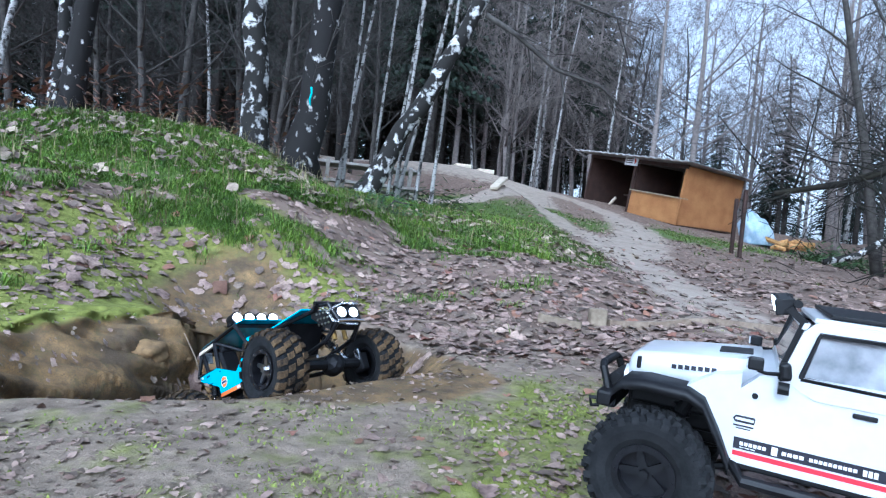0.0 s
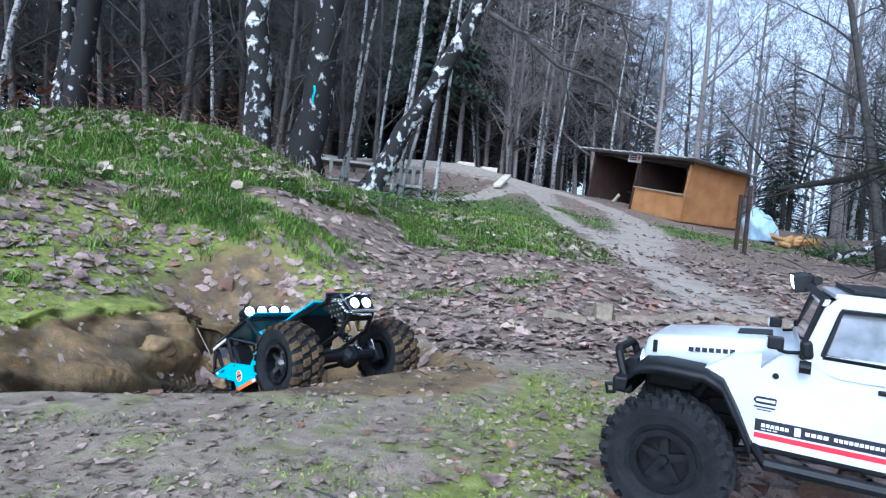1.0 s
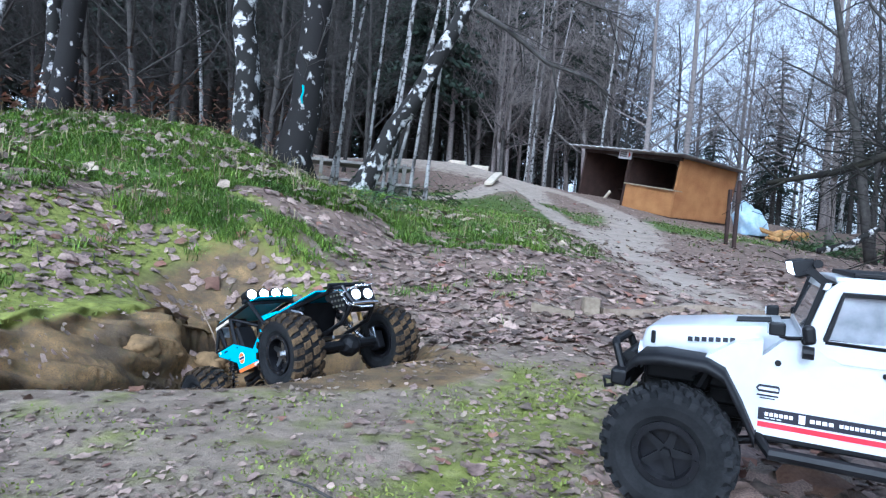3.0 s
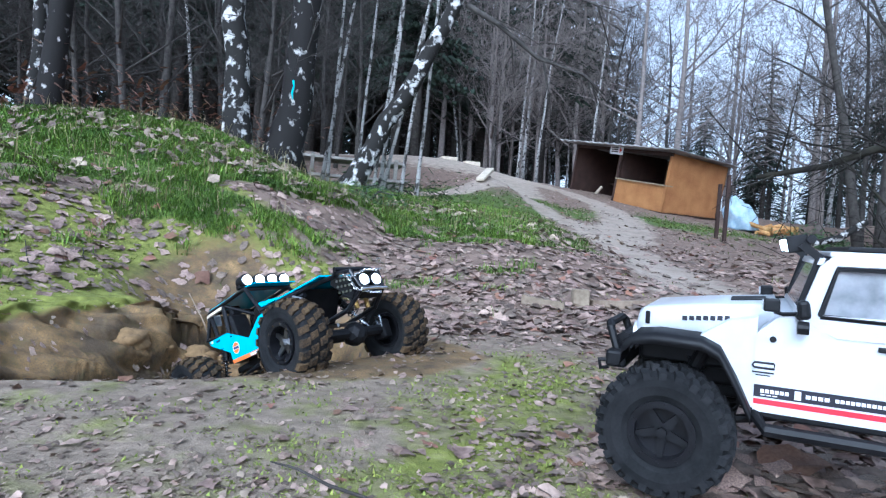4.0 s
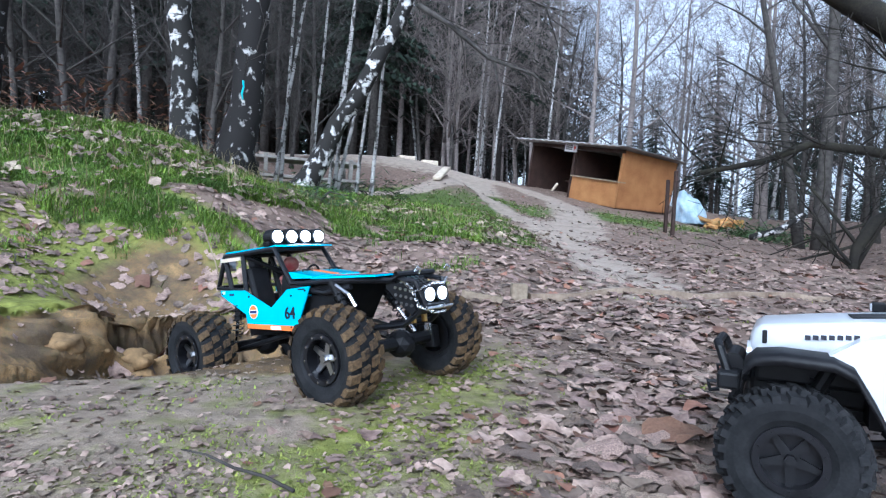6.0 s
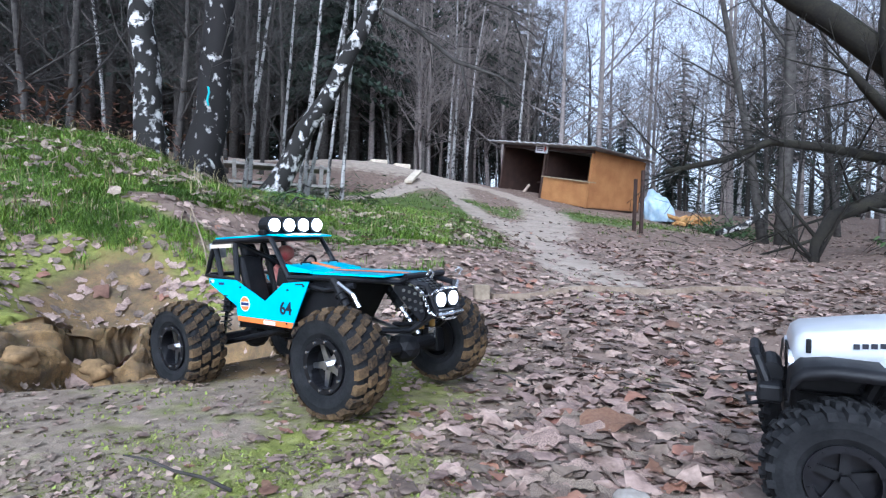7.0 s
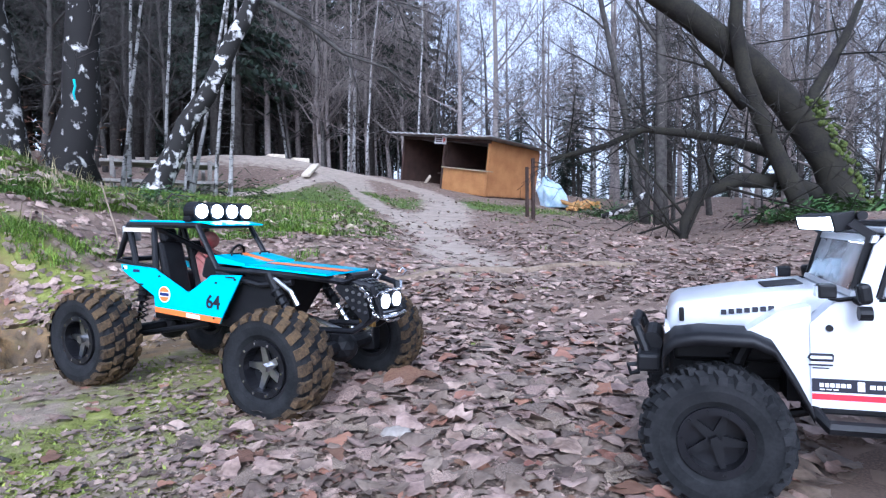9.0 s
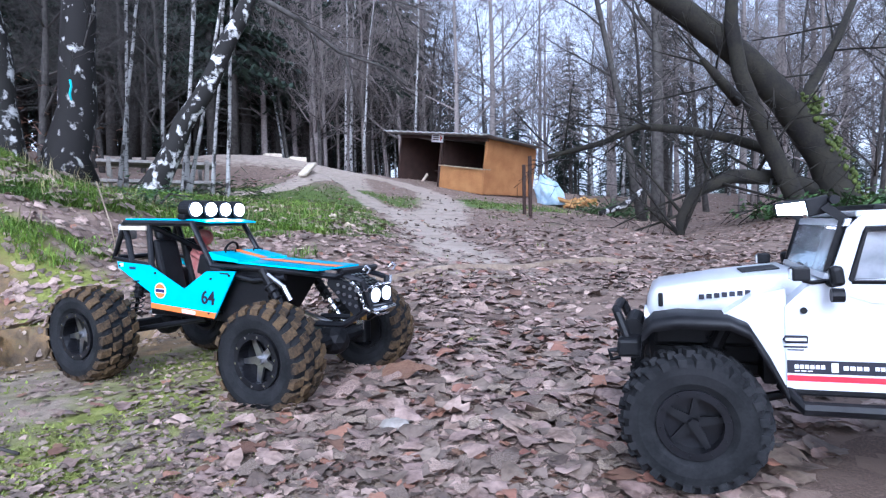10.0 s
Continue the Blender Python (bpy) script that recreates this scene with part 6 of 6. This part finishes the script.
        # flares, sliders
        arch = [(0.194, 0.118), (0.1925, 0.133), (0.184, 0.1415), (0.165, 0.1445), (0.128, 0.1435), (0.114, 0.137), (0.100, 0.112), (0.089, 0.088)]
        bm = bmesh.new()
        a = [[bm.verts.new((x, s * y, z + dz)) for x, z in arch] for y, dz in ((0.058, 0.0), (0.100, 0.0), (0.106, -0.003), (0.106, -0.010), (0.1035, -0.010), (0.1035, -0.005), (0.058, -0.004))]
        for u, v in zip(a, a[1:]):
            for k in range(len(arch) - 1):
                bm.faces.new((u[k], u[k + 1], v[k + 1], v[k]))
        bmesh.ops.recalc_face_normals(bm, faces=bm.faces)
        part("fender_flare", bm, BLACK, car, "matt black fender flare", smooth=True)
        arch = [(-0.098, 0.088), (-0.112, 0.118), (-0.134, 0.138), (-0.178, 0.138), (-0.192, 0.118)]
        bm = bmesh.new()
        a = [[bm.verts.new((x, s * y, z + dz)) for x, z in arch] for y, dz in ((0.086, 0.0), (0.106, -0.002), (0.106, -0.010), (0.086, -0.004))]
        for u, v in zip(a, a[1:]):
            for k in range(len(arch) - 1):
                bm.faces.new((u[k], u[k + 1], v[k + 1], v[k]))
        part("fender_flare", bm, BLACK, car, "matt black fender flare", smooth=True)
        part("rock_slider", tube(bmesh.new(), [(0.09, s * 0.08, 0.088), (0.078, s * 0.094, 0.073), (-0.085, s * 0.094, 0.073), (-0.098, s * 0.08, 0.088)], 0.0055, 8), BLACK, car)
        # mirror and side lamps
        part("mirror_arm", tube(bmesh.new(), [(0.058, s * 0.087, 0.168), (0.058, s * 0.098, 0.168)], 0.003, 6), BLACK, car)
        part("mirror", box(bmesh.new(), (0.009, 0.011, 0.015), (0.056, s * 0.099, 0.174), (0, 8, 0), 0.003), BLACK, car)
        part("mirror_knob", rod(bmesh.new(), (0.052, s * 0.101, 0.160), (0.060, s * 0.101, 0.160), 0.0052, n=12), BLACK, car)
        sl = part("spot_lamp", box(bmesh.new(), (0.012, 0.012, 0.0105), (0.078, s * 0.092, 0.1755), bevel=0.0015), BLACK, car, "square spot lamp on the windscreen pillar")
        part("lamp_lens", box(bmesh.new(), (0.0012, 0.0095, 0.008), (0.0846, s * 0.092, 0.1755)), LENS, sl)
        part("lamp_arm", tube(bmesh.new(), [(0.076, s * 0.092, 0.170), (0.070, s * 0.09, 0.1685), (0.058, s * 0.087, 0.1695)], 0.0016, 5), BLACK, car)
        part("bar_bracket", slab(bmesh.new(), [(0.060, 0.176), (0.056, 0.176), (0.043, 0.217), (0.056, 0.228), (0.061, 0.224), (0.049, 0.214)], s * 0.077, s * 0.080), BLACK, car)
    ws = part("windscreen", slab(bmesh.new(), [(0.0605, 0.171), (0.046, 0.2125), (0.044, 0.2125), (0.0585, 0.171)], -0.074, 0.074), PANE, car, "grey windscreen with painted cloud reflection")
    bm = bmesh.new()
    for z0, z1, h in ((0.1705, 0.1745, 0.084), (0.210, 0.2155, 0.084)):
        slab(bm, [(0.0615 - 0.35 * (z0 - 0.1705), z0), (0.0615 - 0.35 * (z1 - 0.1705), z1), (0.0575 - 0.35 * (z1 - 0.1705), z1), (0.0575 - 0.35 * (z0 - 0.1705), z0)], -h, h)
    part("windscreen_frame", bm, WHITE, car)
    part("roof", box(bmesh.new(), (0.235, 0.168, 0.005), (-0.078, 0, 0.2185), bevel=0.002), WHITE, car)
    bm = bmesh.new()
    box(bm, (0.225, 0.160, 0.004), (-0.085, 0, 0.2235), bevel=0.001)
    part("roof_rack", bm, BLACK, car, "flat black roof rack")
    part("back_wall", box(bmesh.new(), (0.004, 0.165, 0.05), (-0.193, 0, 0.193)), WHITE, car)
    lb = part("light_bar", box(bmesh.new(), (0.014, 0.140, 0.013), (0.060, 0, 0.2265), (0, 12, 0), 0.003), BLACK, car, "wide black light bar, lit")
    part("lamp_lens", box(bmesh.new(), (0.0015, 0.132, 0.0105), (0.0676, 0, 0.2249), (0, 12, 0)), LAMP_ON, lb)
    for s in (-1, 1):
        part("bar_end", rod(bmesh.new(), (0.052, s * 0.076, 0.2305), (0.052, s * 0.083, 0.2305), 0.0035, n=12), BLACK, lb)
        part("bar_cheek", box(bmesh.new(), (0.016, 0.003, 0.014), (0.061, s * 0.0715, 0.2264), (0, 12, 0), 0.001), BLACK, lb)
    # front bumper and winch
    bm = bmesh.new()
    box(bm, (0.02, 0.12, 0.016), (0.206, 0, 0.108), bevel=0.003)
    part("bumper", bm, BLACK, car, "black steel winch bumper")
    part("winch", rod(bmesh.new(), (0.204, -0.03, 0.121), (0.204, 0.03, 0.121), 0.0095, n=14), BLACK, car)
    part("stinger_bar", tube(bmesh.new(), [(0.208, -0.042, 0.114), (0.216, -0.038, 0.136), (0.218, -0.03, 0.139), (0.218, 0.03, 0.139), (0.216, 0.038, 0.136), (0.208, 0.042, 0.114)], 0.0042, 8), BLACK, car, "black bumper hoop")
    for s in (-1, 1):
        part("tow_hook", tube(bmesh.new(), [(0.214, s * 0.05, 0.105), (0.224, s * 0.05, 0.104), (0.222, s * 0.05, 0.096), (0.214, s * 0.05, 0.098)], 0.0022, 6), BLACK, car)
        h = part("headlamp", rod(bmesh.new(), (0.186, s * 0.043, 0.134), (0.192, s * 0.043, 0.134), 0.011, n=18), LENS, car)
    part("rear_bumper", box(bmesh.new(), (0.016, 0.15, 0.016), (-0.206, 0, 0.10), bevel=0.003), BLACK, car)
    part("inner_wing", box(bmesh.new(), (0.012, 0.12, 0.06), (0.094, 0, 0.112)), BLACK, car)
    for s in (-1, 1):
        part("front_wing", slab(bmesh.new(), [(0.087, 0.087), (0.087, 0.164), (0.11, 0.158), (0.132, 0.1425), (0.116, 0.1375), (0.103, 0.113), (0.092, 0.0895)], s * 0.062, s * 0.0868), WHITE, car, "white front wing")
    part("radio_box", box(bmesh.new(), (0.09, 0.07, 0.05), (-0.02, 0, 0.178), bevel=0.01), BLACK, car)
    return tagged(car, "white toy off-roader with black flares and red sill line", "toy car"), wheels


crawler_car, crawler_wheels = crawler()
offroad_car, offroad_wheels = offroader()

CRAWLER_ROWS = [
    (0, -0.2765, 1.1505, -0.1527, -39.4, 32.0, -3.2),
    (0.5, -0.2623, 1.1375, -0.1428, -40.4, 31.6, -1.4),
    (1, -0.2557, 1.1428, -0.1444, -40.9, 32.3, -1.0),
    (1.5, -0.2539, 1.1452, -0.1406, -41.5, 31.4, -0.1),
    (2, -0.2485, 1.1825, -0.1364, -44.0, 29.6, 1.2),
    (3.5, -0.2191, 1.1399, -0.1142, -41.7, 27.6, 1.4),
    (4, -0.1995, 1.0923, -0.1023, -41.0, 27.1, 0.9),
    (4.5, -0.1806, 1.0954, -0.0895, -42.2, 23.6, 1.8),
    (5, -0.1437, 1.0643, -0.0761, -41.5, 17.8, -0.7),
    (5.5, -0.0871, 0.9994, -0.0449, -42.6, 12.8, 2.0),
    (6.8, 0.0439, 0.8465, -0.0162, -42.2, 4.2, 1.8),
    (7, 0.0469, 0.8489, -0.0068, -42.4, 3.7, 2.1),
    (7.5, 0.0994, 0.7970, -0.0067, -40.9, 1.3, 0.9),
    (8, 0.1653, 0.7472, -0.0085, -38.9, -1.7, 0.8),
    (8.5, 0.2000, 0.7223, -0.0090, -40.4, -2.2, -0.1),
    (9, 0.1932, 0.7395, -0.0094, -41.5, -1.8, 0.7),
    (9.5, 0.1856, 0.7659, -0.0100, -41.2, -1.8, 1.3),
    (10, 0.1846, 0.7520, -0.0083, -41.2, -1.8, 0.9),
]
OFFROAD_ROWS = [
    (0, 0.3886, 0.5610, -0.0109, 152.1, 1.1, -0.1),
    (0.5, 0.3914, 0.5578, -0.0090, 151.1, 1.2, -0.5),
    (1, 0.3950, 0.5480, 0.0006, 151.1, -0.2, -0.7),
    (1.5, 0.3913, 0.5388, 0.0032, 151.6, -0.7, -0.3),
    (2, 0.4035, 0.5348, 0.0024, 151.6, -0.9, -0.2),
    (3.5, 0.4143, 0.5317, 0.0029, 151.7, -1.2, -0.8),
    (4, 0.4208, 0.5194, 0.0095, 151.5, -1.6, -0.8),
    (4.5, 0.4472, 0.5059, 0.0092, 150.3, -1.6, -1.4),
    (5, 0.5013, 0.4728, 0.0056, 150.2, -1.6, -0.1),
    (5.5, 0.5593, 0.4386, 0.0001, 147.5, -1.6, 0.9),
    (7, 0.6738, 0.3230, -0.0025, 144.8, -1.6, -0.8),
    (7.5, 0.7203, 0.2924, -0.0100, 144.2, -1.6, -1.3),
    (8.5, 0.7735, 0.2251, -0.0140, 142.6, -1.0, -1.2),
    (9, 0.7623, 0.2001, -0.0140, 142.6, -1.5, -0.9),
    (9.5, 0.7496, 0.1793, -0.0053, 143.1, -1.6, -0.5),
    (10, 0.7483, 0.1960, -0.0073, 142.9, -1.6, -0.8),
]


def car_pose(x, y, z, yaw, nose, roll):
    return pose(x, y, z) @ pose(0, 0, 0, 0, 0, yaw) @ pose(0, 0, 0, 0, -nose, 0) @ pose(0, 0, 0, roll, 0, 0)


def drive(car, wheels, rows, r):
    """Key a car along its rows, and let its wheels roll by the way that it goes."""
    walk(car, [(t, car_pose(*q)) for t, *q in rows])
    times, angle, turn = [rows[0][0]], [0.0], 0.0
    for (t0, *a), (t1, *b) in zip(rows, rows[1:]):
        step = Vector(b[:3]) - Vector(a[:3])
        head = Vector((math.cos(radians((a[3] + b[3]) / 2)), math.sin(radians((a[3] + b[3]) / 2)), 0))
        go = step.length * (1 if step.dot(head) > 0 else -1) if abs(step.dot(head)) > 0.004 else step.dot(head)
        n = max(1, math.ceil(abs(go / r) / radians(60)))
        for k in range(n):
            turn += math.degrees(go / r) / n
            times.append(t0 + (t1 - t0) * (k + 1) / n), angle.append(turn)
    for w in wheels:
        p = w.location.copy()
        walk(w, [(t, Matrix.Translation(p) @ Matrix.Rotation(radians(a), 4, "Y")) for t, a in zip(times, angle)])


def motions():
    drive(crawler_car, crawler_wheels, CRAWLER_ROWS, 0.068)
    drive(offroad_car, offroad_wheels, OFFROAD_ROWS, 0.058)


motions()
